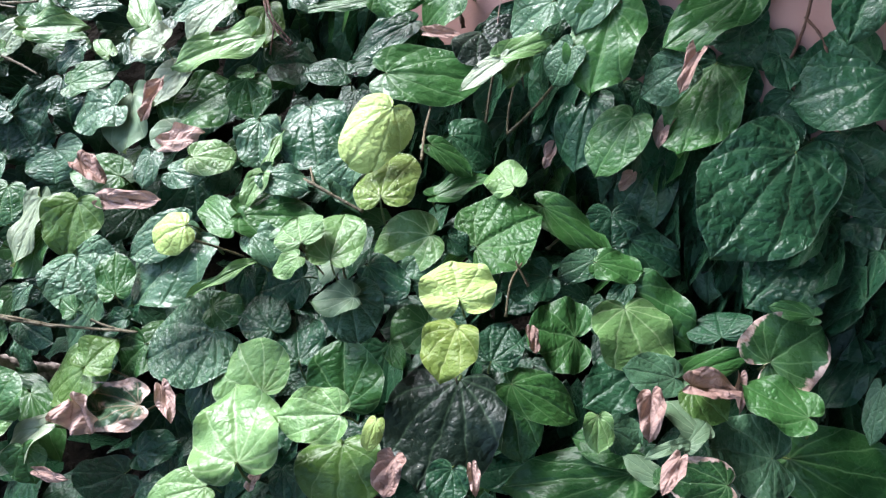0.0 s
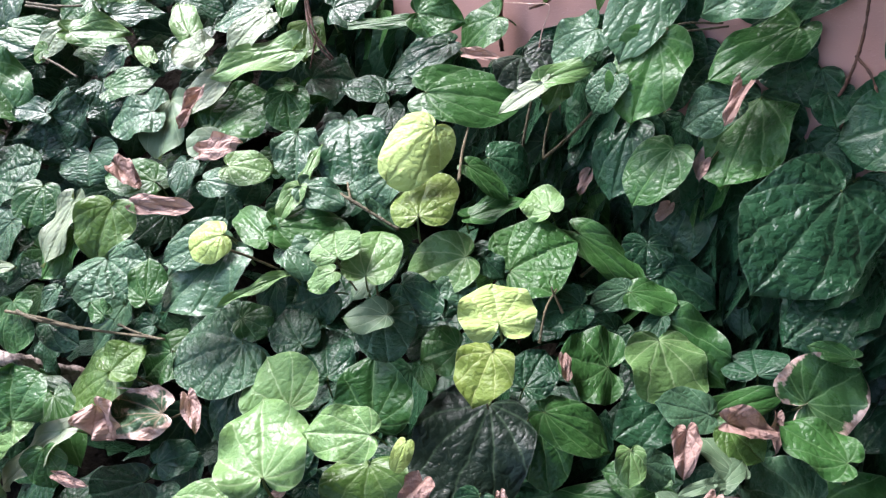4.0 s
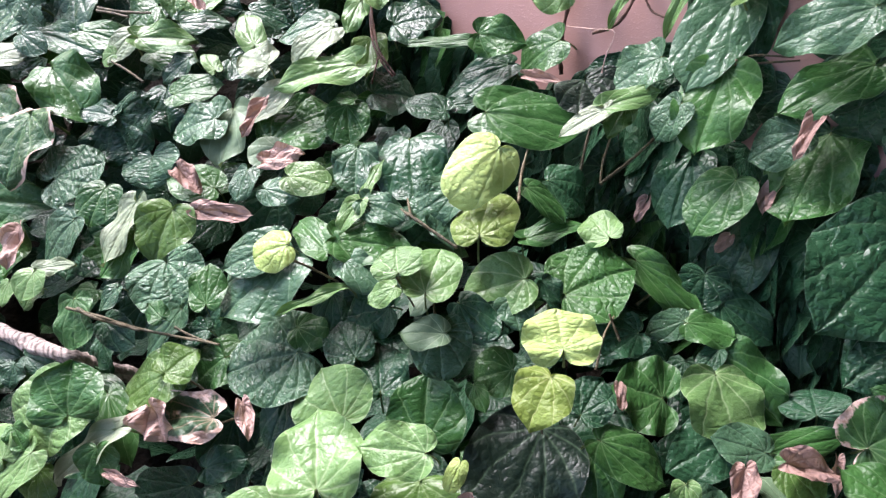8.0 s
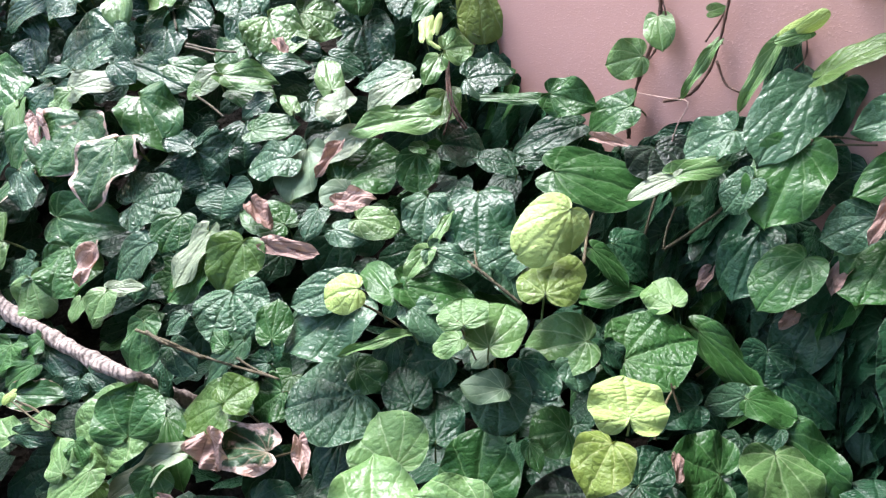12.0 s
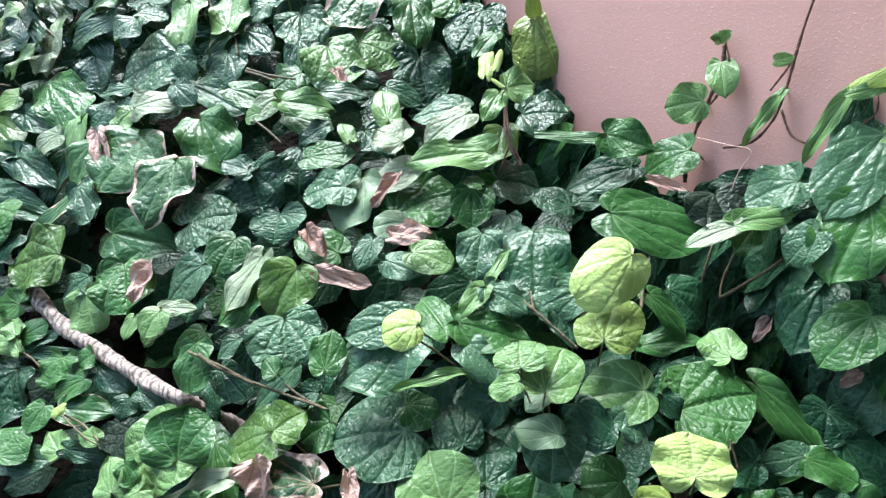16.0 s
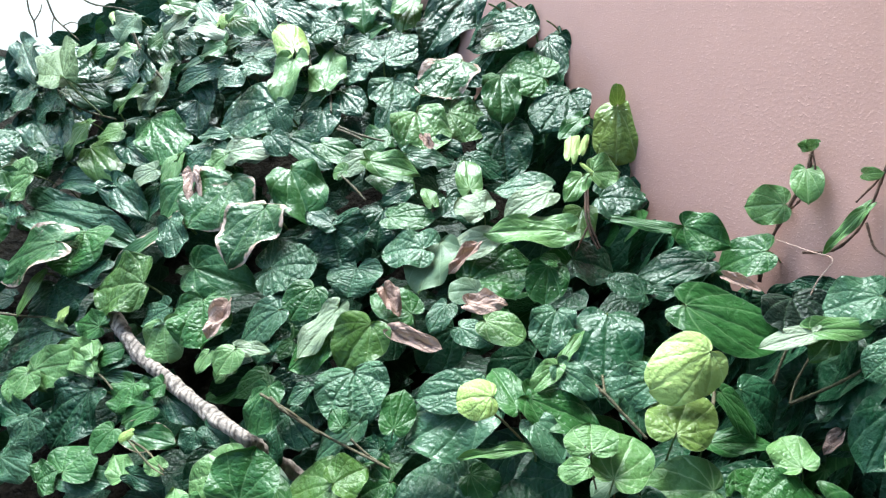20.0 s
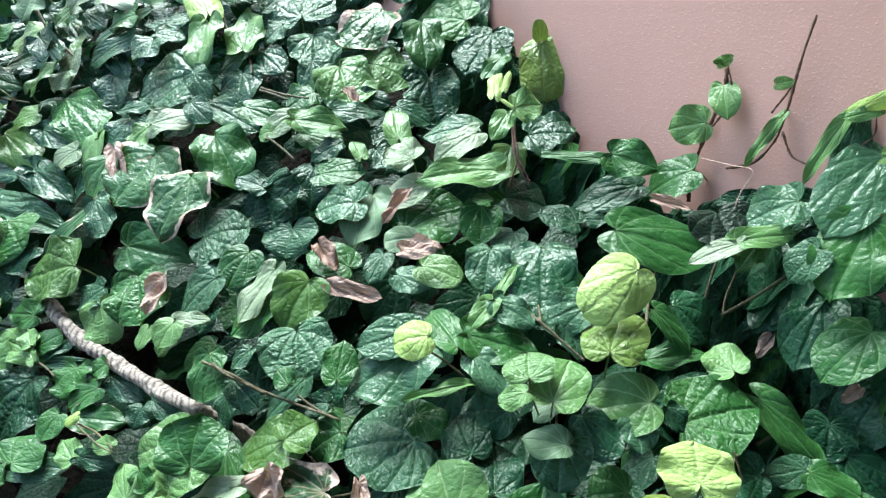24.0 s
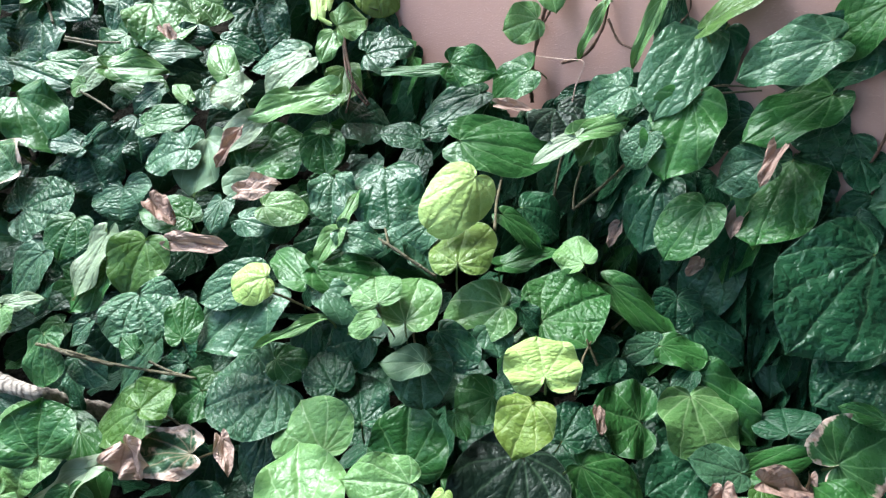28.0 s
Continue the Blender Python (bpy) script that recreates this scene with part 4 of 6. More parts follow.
leaf(plant, "p", (-0.376, 0.798, 0.757), (-0.366, 0.776, 0.729), (-0.017, 0.001, -0.006))
leaf(plant, "l", (-0.481, 0.755, 0.846), (-0.443, 0.800, 0.895), (0.033, -0.015, -0.013))
leaf(plant, "x", (-0.476, 0.753, 0.846), (-0.499, 0.705, 0.797), (-0.031, 0.009, 0.005))
leaf(plant, "o", (-0.464, 0.778, 0.859), (-0.452, 0.743, 0.822), (-0.040, -0.008, -0.006))
leaf(plant, "k", (-0.541, 0.780, 0.850), (-0.468, 0.757, 0.841), (-0.034, -0.089, -0.045))
leaf(plant, "g", (-0.382, 0.813, 0.954), (-0.340, 0.755, 0.866), (-0.091, -0.016, -0.032))
leaf(plant, "d", (-0.359, 0.811, 0.838), (-0.317, 0.751, 0.767), (-0.069, -0.015, -0.029))
leaf(plant, "g", (-0.303, 0.449, 0.618), (-0.270, 0.440, 0.613), (-0.007, -0.022, -0.008))
leaf(plant, "d", (-0.379, 0.467, 0.673), (-0.314, 0.471, 0.672), (0.001, -0.030, -0.034))
leaf(plant, "s", (-0.365, 0.434, 0.651), (-0.324, 0.417, 0.620), (-0.041, -0.052, -0.025), "kidney")
leaf(plant, "s", (-0.436, 0.855, 1.022), (-0.406, 0.768, 0.927), (-0.090, -0.011, -0.019))
leaf(plant, "s", (-0.475, 0.825, 0.921), (-0.509, 0.790, 0.859), (-0.067, 0.027, 0.022))
leaf(plant, "s", (-0.396, 0.776, 0.900), (-0.399, 0.753, 0.851), (-0.052, 0.010, -0.001))
leaf(plant, "l", (-0.351, 0.531, 0.715), (-0.388, 0.474, 0.678), (-0.066, 0.024, 0.029))
leaf(plant, "d", (-0.337, 0.548, 0.717), (-0.306, 0.555, 0.710), (0.004, -0.028, -0.015))
leaf(plant, "d", (-0.358, 0.488, 0.681), (-0.335, 0.450, 0.659), (-0.052, -0.025, -0.010))
leaf(plant, "s", (-0.345, 0.512, 0.696), (-0.309, 0.497, 0.685), (-0.021, -0.035, -0.020))
leaf(plant, "u", (-0.356, 0.428, 0.661), (-0.393, 0.395, 0.643), (-0.030, 0.025, 0.014))
leaf(plant, "o", (-0.424, 0.837, 1.035), (-0.384, 0.845, 1.120), (0.037, -0.045, -0.013))
leaf(plant, "l", (-0.454, 0.849, 1.180), (-0.464, 0.841, 1.123), (-0.062, 0.012, 0.009))
leaf(plant, "d", (-0.536, 0.858, 0.840), (-0.555, 0.846, 0.881), (0.092, 0.006, 0.040), "kidney")
leaf(plant, "d", (-0.472, 0.858, 0.923), (-0.489, 0.846, 0.849), (-0.055, 0.001, 0.004))
leaf(plant, "d", (-0.512, 0.858, 0.831), (-0.446, 0.846, 0.905), (0.031, -0.006, -0.032))
leaf(plant, "d", (-0.466, 0.858, 0.897), (-0.463, 0.846, 0.820), (-0.073, -0.000, 0.001))
leaf(plant, "d", (-0.408, 0.858, 1.039), (-0.398, 0.846, 0.941), (-0.072, -0.000, -0.006))
leaf(plant, "d", (-0.494, 0.858, 1.043), (-0.453, 0.846, 0.958), (-0.036, 0.003, -0.041))
leaf(plant, "d", (-0.385, 0.858, 0.956), (-0.357, 0.846, 0.851), (-0.106, -0.003, -0.017))
leaf(plant, "d", (-0.426, 0.858, 0.875), (-0.406, 0.846, 0.829), (-0.047, -0.000, -0.019))
leaf(plant, "d", (-0.482, 0.858, 0.734), (-0.419, 0.846, 0.750), (0.044, -0.006, -0.040))
leaf(plant, "d", (-0.408, 0.858, 0.768), (-0.357, 0.846, 0.743), (-0.040, -0.004, -0.053), "round")
leaf(plant, "d", (-0.530, 0.858, 0.758), (-0.483, 0.846, 0.754), (0.004, -0.005, -0.036))
leaf(plant, "d", (-0.537, 0.858, 0.761), (-0.481, 0.846, 0.773), (0.032, -0.006, -0.002))
leaf(plant, "d", (-0.510, 0.858, 0.807), (-0.512, 0.846, 0.776), (-0.028, 0.000, -0.004))
leaf(plant, "d", (-0.359, 0.858, 0.732), (-0.388, 0.846, 0.750), (0.058, 0.004, 0.032), "kidney")
leaf(plant, "d", (-0.358, 0.858, 0.828), (-0.317, 0.846, 0.769), (-0.073, -0.003, -0.016))
leaf(plant, "d", (-0.345, 0.858, 0.861), (-0.333, 0.846, 0.803), (-0.085, -0.003, -0.005), "round")
leaf(plant, "d", (-0.333, 0.858, 0.727), (-0.297, 0.846, 0.689), (-0.070, -0.003, -0.025), "round")
leaf(plant, "d", (-0.417, 0.858, 0.900), (-0.402, 0.846, 0.843), (-0.076, -0.002, -0.012), "round")
leaf(plant, "d", (-0.602, 0.858, 0.795), (-0.550, 0.846, 0.752), (-0.080, -0.007, -0.055), "kidney")
leaf(plant, "d", (-0.569, 0.858, 0.843), (-0.518, 0.846, 0.791), (-0.080, -0.006, -0.048), "round")
leaf(plant, "d", (-0.504, 0.858, 0.859), (-0.458, 0.846, 0.812), (-0.071, -0.003, -0.052), "kidney")
plant = creeping_vine("creeping vine with silvery glossy leaves and half-opened young tips", (-0.819, 0.125, 0.020))
vine_root[4] = plant
leaf(plant, "s", (-0.962, 0.216, 0.482), (-0.942, 0.276, 0.523), (0.105, -0.018, -0.023), "kidney")
leaf(plant, "g", (-0.886, 0.260, 0.511), (-0.850, 0.218, 0.482), (-0.054, -0.038, -0.012))
leaf(plant, "g", (-0.997, 0.137, 0.371), (-0.903, 0.118, 0.360), (-0.025, -0.083, -0.063))
leaf(plant, "p", (-0.950, 0.161, 0.405), (-0.905, 0.126, 0.375), (-0.026, -0.019, -0.016))
leaf(plant, "s", (-0.876, 0.214, 0.469), (-0.876, 0.156, 0.404), (-0.075, -0.001, 0.002))
leaf(plant, "d", (-0.863, 0.214, 0.443), (-0.815, 0.176, 0.418), (-0.044, -0.032, -0.034))
leaf(plant, "l", (-0.986, 0.082, 0.324), (-0.921, 0.079, 0.306), (-0.016, -0.056, -0.048), "round")
leaf(plant, "d", (-1.001, 0.315, 0.550), (-0.927, 0.315, 0.517), (-0.041, -0.075, -0.092), "kidney")
leaf(plant, "s", (-0.917, 0.339, 0.532), (-0.876, 0.313, 0.511), (-0.060, -0.057, -0.048), "kidney")
leaf(plant, "g", (-0.770, 0.365, 0.574), (-0.826, 0.318, 0.565), (-0.042, 0.045, 0.025))
leaf(plant, "p", (-0.814, 0.332, 0.581), (-0.762, 0.338, 0.579), (0.002, -0.027, -0.011))
leaf(plant, "o", (-0.773, 0.308, 0.545), (-0.729, 0.259, 0.501), (-0.072, -0.050, -0.017))
leaf(plant, "x", (-0.830, 0.282, 0.522), (-0.776, 0.213, 0.467), (-0.045, -0.019, -0.020))
leaf(plant, "g", (-0.786, 0.261, 0.495), (-0.780, 0.206, 0.445), (-0.059, -0.007, 0.002))
leaf(plant, "g", (-0.985, -0.004, 0.239), (-0.981, 0.028, 0.271), (0.044, -0.002, -0.004), "round")
leaf(plant, "d", (-0.967, -0.000, 0.238), (-0.964, 0.045, 0.272), (0.030, -0.002, -0.001))
leaf(plant, "d", (-0.945, -0.014, 0.207), (-0.891, -0.079, 0.138), (-0.103, -0.044, -0.040))
leaf(plant, "s", (-0.924, -0.097, 0.171), (-0.867, -0.099, 0.157), (-0.012, -0.046, -0.044), "round")
leaf(plant, "g", (-0.908, 0.039, 0.263), (-0.874, 0.011, 0.239), (-0.057, -0.035, -0.042), "kidney")
leaf(plant, "g", (-0.847, 0.060, 0.281), (-0.852, 0.013, 0.244), (-0.043, 0.000, 0.005))
leaf(plant, "d", (-0.963, -0.002, 0.228), (-0.883, 0.074, 0.291), (0.015, -0.004, -0.014))
leaf(plant, "g", (-0.875, 0.075, 0.301), (-0.877, 0.053, 0.279), (-0.042, 0.001, 0.003))
leaf(plant, "d", (-0.863, 0.081, 0.287), (-0.792, 0.110, 0.309), (0.021, -0.034, -0.022))
leaf(plant, "b", (-0.823, 0.031, 0.249), (-0.777, 0.086, 0.280), (0.039, -0.023, -0.017))
leaf(plant, "y", (-0.803, 0.026, 0.280), (-0.805, 0.008, 0.265), (-0.018, 0.002, 0.001))
leaf(plant, "g", (-0.832, 0.007, 0.250), (-0.808, -0.022, 0.231), (-0.038, -0.024, -0.012))
leaf(plant, "d", (-0.746, 0.095, 0.347), (-0.726, 0.077, 0.331), (-0.031, -0.022, -0.013))
leaf(plant, "d", (-0.752, 0.111, 0.351), (-0.705, 0.128, 0.366), (0.015, -0.023, -0.021))
leaf(plant, "l", (-0.737, 0.013, 0.264), (-0.785, 0.004, 0.255), (-0.010, 0.029, 0.022))
leaf(plant, "l", (-0.709, 0.050, 0.320), (-0.735, 0.031, 0.306), (-0.019, 0.016, 0.013))
leaf(plant, "g", (-0.797, -0.055, 0.203), (-0.830, -0.020, 0.221), (0.073, 0.044, 0.045))
leaf(plant, "s", (-0.880, -0.130, 0.132), (-0.820, -0.095, 0.169), (0.030, -0.018, -0.031))
leaf(plant, "g", (-0.797, -0.085, 0.181), (-0.803, -0.066, 0.204), (0.058, 0.016, 0.002))
leaf(plant, "s", (-0.799, -0.054, 0.193), (-0.755, -0.001, 0.235), (0.041, -0.022, -0.016))
leaf(plant, "d", (-0.731, 0.019, 0.280), (-0.689, 0.054, 0.309), (0.020, -0.008, -0.019))
leaf(plant, "g", (-0.726, 0.164, 0.466), (-0.672, 0.141, 0.437), (-0.031, -0.033, -0.032), "round")
leaf(plant, "l", (-0.831, 0.146, 0.426), (-0.806, 0.117, 0.409), (-0.040, -0.026, -0.013))
leaf(plant, "o", (-0.825, 0.147, 0.402), (-0.809, 0.122, 0.383), (-0.032, -0.013, -0.011))
leaf(plant, "l", (-0.858, 0.121, 0.391), (-0.837, 0.102, 0.370), (-0.022, -0.013, -0.010))
leaf(plant, "x", (-0.840, 0.153, 0.423), (-0.815, 0.195, 0.442), (0.025, -0.012, -0.007))
leaf(plant, "s", (-0.704, 0.209, 0.490), (-0.694, 0.180, 0.469), (-0.027, -0.006, -0.005))
leaf(plant, "d", (-0.690, 0.190, 0.448), (-0.633, 0.202, 0.455), (0.010, -0.031, -0.031))
leaf(plant, "d", (-0.694, 0.186, 0.412), (-0.646, 0.176, 0.396), (-0.011, -0.019, -0.022))
leaf(plant, "s", (-0.713, 0.276, 0.507), (-0.631, 0.248, 0.491), (-0.039, -0.080, -0.059))
leaf(plant, "s", (-0.637, 0.265, 0.494), (-0.625, 0.212, 0.434), (-0.044, -0.003, -0.006))
leaf(plant, "g", (-0.630, 0.235, 0.497), (-0.663, 0.229, 0.496), (-0.005, 0.023, 0.020))
leaf(plant, "l", (-0.621, 0.119, 0.426), (-0.609, 0.056, 0.362), (-0.114, -0.019, -0.004))
leaf(plant, "g", (-0.717, 0.135, 0.365), (-0.579, 0.184, 0.404), (0.015, -0.021, -0.028))
leaf(plant, "d", (-0.595, 0.281, 0.489), (-0.615, 0.250, 0.471), (-0.032, 0.014, 0.010))
leaf(plant, "d", (-0.900, -0.132, 0.120), (-0.849, -0.168, 0.111), (-0.043, -0.065, 0.013))
plant = creeping_vine("creeping vine with crowded glossy leaves climbing the foot of the wall", (-0.795, 0.596, 0.517))
vine_root[5] = plant
leaf(plant, "g", (-0.956, 0.648, 0.869), (-0.933, 0.603, 0.834), (-0.033, -0.012, -0.007))
leaf(plant, "y", (-0.882, 0.596, 0.832), (-0.940, 0.625, 0.857), (0.014, 0.017, 0.013))
leaf(plant, "y", (-0.877, 0.607, 0.846), (-0.910, 0.629, 0.868), (0.008, 0.008, 0.005))
leaf(plant, "l", (-0.803, 0.573, 0.850), (-0.790, 0.611, 0.871), (0.050, -0.003, -0.025))
leaf(plant, "y", (-0.755, 0.516, 0.874), (-0.782, 0.513, 0.871), (-0.001, 0.001, 0.006))
leaf(plant, "l", (-0.836, 0.595, 0.823), (-0.805, 0.558, 0.792), (-0.032, -0.019, -0.009))
leaf(plant, "l", (-0.966, 0.513, 0.689), (-1.040, 0.530, 0.710), (0.015, 0.040, 0.021), "round")
leaf(plant, "g", (-0.975, 0.393, 0.603), (-0.932, 0.444, 0.650), (0.052, -0.027, -0.018))
leaf(plant, "d", (-1.004, 0.394, 0.596), (-0.940, 0.368, 0.565), (-0.037, -0.057, -0.031))
leaf(plant, "s", (-0.883, 0.415, 0.613), (-0.913, 0.360, 0.582), (-0.073, 0.026, 0.024), "kidney")
leaf(plant, "u", (-0.887, 0.446, 0.624), (-0.813, 0.390, 0.581), (-0.057, -0.042, -0.043))
leaf(plant, "p", (-0.745, 0.330, 0.562), (-0.688, 0.378, 0.586), (0.016, -0.010, -0.017))
leaf(plant, "s", (-0.748, 0.399, 0.615), (-0.718, 0.369, 0.586), (-0.033, -0.021, -0.014))
leaf(plant, "u", (-0.755, 0.444, 0.641), (-0.773, 0.410, 0.621), (-0.042, 0.014, 0.014), "round")
leaf(plant, "g", (-0.798, 0.463, 0.620), (-0.780, 0.546, 0.697), (0.107, -0.015, -0.008))
leaf(plant, "x", (-0.844, 0.500, 0.679), (-0.859, 0.437, 0.630), (-0.063, 0.010, 0.006))
leaf(plant, "x", (-0.880, 0.489, 0.702), (-0.932, 0.468, 0.695), (-0.026, 0.051, 0.034))
leaf(plant, "x", (-0.865, 0.578, 0.768), (-0.861, 0.508, 0.720), (-0.059, -0.003, -0.001))
leaf(plant, "s", (-0.886, 0.587, 0.766), (-0.935, 0.523, 0.726), (-0.052, 0.027, 0.019))
leaf(plant, "l", (-0.785, 0.575, 0.749), (-0.846, 0.476, 0.693), (-0.056, 0.022, 0.021))
leaf(plant, "p", (-0.810, 0.448, 0.683), (-0.787, 0.403, 0.647), (-0.020, -0.006, -0.005))
leaf(plant, "d", (-0.966, 0.476, 0.664), (-0.895, 0.498, 0.668), (0.019, -0.057, -0.027))
leaf(plant, "l", (-0.952, 0.444, 0.656), (-0.997, 0.446, 0.662), (0.002, 0.027, 0.009), "round")
leaf(plant, "g", (-0.754, 0.550, 0.702), (-0.697, 0.524, 0.675), (-0.034, -0.051, -0.025))
leaf(plant, "g", (-0.748, 0.555, 0.714), (-0.767, 0.538, 0.714), (-0.020, 0.022, 0.006), "round")
leaf(plant, "d", (-0.756, 0.595, 0.717), (-0.718, 0.652, 0.738), (0.073, -0.038, -0.027))
leaf(plant, "p", (-0.709, 0.396, 0.657), (-0.681, 0.436, 0.686), (0.029, -0.012, -0.012))
leaf(plant, "l", (-0.689, 0.427, 0.641), (-0.639, 0.453, 0.664), (0.031, -0.036, -0.027), "round")
leaf(plant, "s", (-0.703, 0.403, 0.614), (-0.655, 0.425, 0.630), (0.022, -0.031, -0.024))
leaf(plant, "d", (-0.624, 0.562, 0.726), (-0.539, 0.511, 0.696), (-0.056, -0.064, -0.049))
leaf(plant, "s", (-0.659, 0.507, 0.695), (-0.601, 0.465, 0.670), (-0.042, -0.041, -0.027))
leaf(plant, "g", (-0.598, 0.666, 0.775), (-0.486, 0.738, 0.823), (0.056, -0.054, -0.050))
leaf(plant, "p", (-0.639, 0.781, 0.803), (-0.589, 0.800, 0.822), (0.008, -0.009, -0.013))
leaf(plant, "g", (-0.639, 0.826, 0.860), (-0.680, 0.796, 0.792), (-0.070, 0.033, 0.027))
leaf(plant, "d", (-0.693, 0.800, 0.790), (-0.736, 0.717, 0.728), (-0.065, 0.022, 0.016))
leaf(plant, "g", (-0.747, 0.771, 0.816), (-0.675, 0.792, 0.840), (0.026, -0.028, -0.055))
leaf(plant, "g", (-0.757, 0.766, 0.801), (-0.851, 0.701, 0.751), (-0.016, 0.012, 0.013))
leaf(plant, "d", (-0.890, 0.722, 0.761), (-0.839, 0.771, 0.804), (0.078, -0.048, -0.038))
leaf(plant, "o", (-0.823, 0.623, 0.771), (-0.770, 0.584, 0.745), (-0.036, -0.039, -0.016))
leaf(plant, "d", (-0.641, 0.632, 0.755), (-0.690, 0.592, 0.746), (-0.034, 0.039, 0.017))
leaf(plant, "d", (-0.650, 0.647, 0.753), (-0.625, 0.678, 0.779), (0.027, -0.013, -0.011))
plant = creeping_vine("creeping vine with green star-veined leaves beside the woody stem", (-1.449, 0.066, 0.019))
vine_root[6] = plant
leaf(plant, "w", (-1.636, -0.068, 0.401), (-1.884, -0.094, 0.378), (-0.015, 0.071, 0.082))
leaf(plant, "s", (-1.919, -0.142, 0.318), (-1.730, -0.117, 0.334), (0.010, -0.039, -0.056))
leaf(plant, "l", (-1.764, -0.025, 0.404), (-1.826, -0.015, 0.415), (0.011, 0.031, 0.035), "round")
leaf(plant, "g", (-1.761, -0.008, 0.407), (-1.780, 0.023, 0.442), (0.058, 0.018, 0.016))
leaf(plant, "l", (-1.757, 0.076, 0.442), (-1.778, 0.015, 0.378), (-0.087, 0.013, 0.016))
leaf(plant, "u", (-1.777, 0.065, 0.515), (-1.747, 0.023, 0.468), (-0.109, -0.038, -0.037))
leaf(plant, "y", (-1.831, 0.027, 0.472), (-1.912, 0.018, 0.466), (-0.002, 0.012, 0.016))
leaf(plant, "d", (-1.665, 0.072, 0.431), (-1.746, -0.006, 0.353), (-0.076, 0.035, 0.044))
leaf(plant, "x", (-1.706, -0.056, 0.362), (-1.784, -0.110, 0.306), (-0.036, 0.024, 0.027))
leaf(plant, "s", (-1.734, -0.049, 0.326), (-1.636, 0.021, 0.377), (0.044, -0.042, -0.028))
leaf(plant, "s", (-1.698, -0.067, 0.320), (-1.680, -0.116, 0.268), (-0.140, -0.024, -0.025))
leaf(plant, "s", (-1.751, -0.114, 0.294), (-1.760, -0.164, 0.232), (-0.092, 0.004, 0.010))
leaf(plant, "d", (-1.685, -0.108, 0.251), (-1.508, -0.073, 0.287), (0.023, -0.061, -0.053))
leaf(plant, "d", (-1.685, -0.158, 0.203), (-1.552, -0.111, 0.248), (0.024, -0.030, -0.040))
leaf(plant, "s", (-1.642, -0.064, 0.301), (-1.508, -0.060, 0.293), (-0.002, -0.048, -0.057))
leaf(plant, "o", (-1.547, -0.019, 0.351), (-1.501, -0.063, 0.291), (-0.043, -0.020, -0.018))
leaf(plant, "g", (-1.555, -0.088, 0.269), (-1.508, -0.116, 0.241), (-0.068, -0.058, -0.057), "round")
leaf(plant, "s", (-1.506, -0.047, 0.277), (-1.547, -0.089, 0.234), (-0.041, 0.017, 0.023))
leaf(plant, "o", (-1.523, -0.007, 0.306), (-1.394, 0.026, 0.328), (0.024, -0.060, -0.047))
leaf(plant, "l", (-1.534, 0.046, 0.357), (-1.554, 0.002, 0.320), (-0.068, 0.018, 0.017))
leaf(plant, "g", (-1.529, 0.096, 0.398), (-1.355, 0.124, 0.419), (0.021, -0.075, -0.069))
leaf(plant, "o", (-1.561, 0.038, 0.395), (-1.612, 0.088, 0.455), (0.030, 0.015, 0.013))
leaf(plant, "x", (-1.628, 0.122, 0.456), (-1.562, 0.086, 0.398), (-0.042, -0.028, -0.031))
leaf(plant, "x", (-1.583, 0.104, 0.434), (-1.553, 0.073, 0.401), (-0.051, -0.026, -0.021))
leaf(plant, "s", (-1.544, 0.206, 0.543), (-1.569, 0.126, 0.468), (-0.055, 0.001, 0.017))
leaf(plant, "d", (-1.560, 0.177, 0.499), (-1.473, 0.191, 0.498), (0.005, -0.034, -0.028))
leaf(plant, "g", (-1.586, 0.222, 0.580), (-1.609, 0.173, 0.535), (-0.069, 0.016, 0.018))
leaf(plant, "u", (-1.588, 0.235, 0.583), (-1.617, 0.148, 0.493), (-0.029, -0.000, 0.009))
leaf(plant, "s", (-1.778, 0.131, 0.461), (-1.653, 0.141, 0.468), (0.007, -0.050, -0.042))
leaf(plant, "s", (-1.719, 0.069, 0.437), (-1.587, 0.085, 0.447), (0.009, -0.045, -0.044))
leaf(plant, "l", (-1.644, 0.124, 0.455), (-1.697, 0.145, 0.479), (0.016, 0.020, 0.018))
leaf(plant, "g", (-1.753, 0.138, 0.507), (-1.773, 0.088, 0.452), (-0.076, 0.009, 0.019))
leaf(plant, "x", (-1.733, 0.166, 0.571), (-1.728, 0.110, 0.511), (-0.076, -0.007, 0.000))
leaf(plant, "o", (-1.784, 0.130, 0.562), (-1.724, 0.173, 0.591), (0.042, -0.036, -0.033))
leaf(plant, "x", (-1.680, 0.172, 0.569), (-1.609, 0.221, 0.603), (0.032, -0.029, -0.025))
leaf(plant, "s", (-1.715, 0.152, 0.512), (-1.629, 0.175, 0.525), (0.013, -0.028, -0.032))
leaf(plant, "s", (-1.785, 0.190, 0.583), (-1.645, 0.210, 0.596), (0.009, -0.038, -0.035))
leaf(plant, "l", (-1.653, 0.258, 0.657), (-1.642, 0.217, 0.613), (-0.040, -0.007, -0.003))
leaf(plant, "y", (-1.666, 0.226, 0.619), (-1.648, 0.206, 0.598), (-0.039, -0.018, -0.016))
leaf(plant, "l", (-1.654, 0.244, 0.616), (-1.580, 0.268, 0.630), (0.018, -0.033, -0.039), "round")
leaf(plant, "s", (-1.697, 0.289, 0.650), (-1.557, 0.298, 0.649), (0.003, -0.043, -0.028))
leaf(plant, "y", (-1.466, 0.324, 0.660), (-1.619, 0.327, 0.675), (0.005, 0.062, 0.034))
leaf(plant, "l", (-1.440, 0.321, 0.646), (-1.329, 0.273, 0.600), (-0.040, -0.049, -0.045))
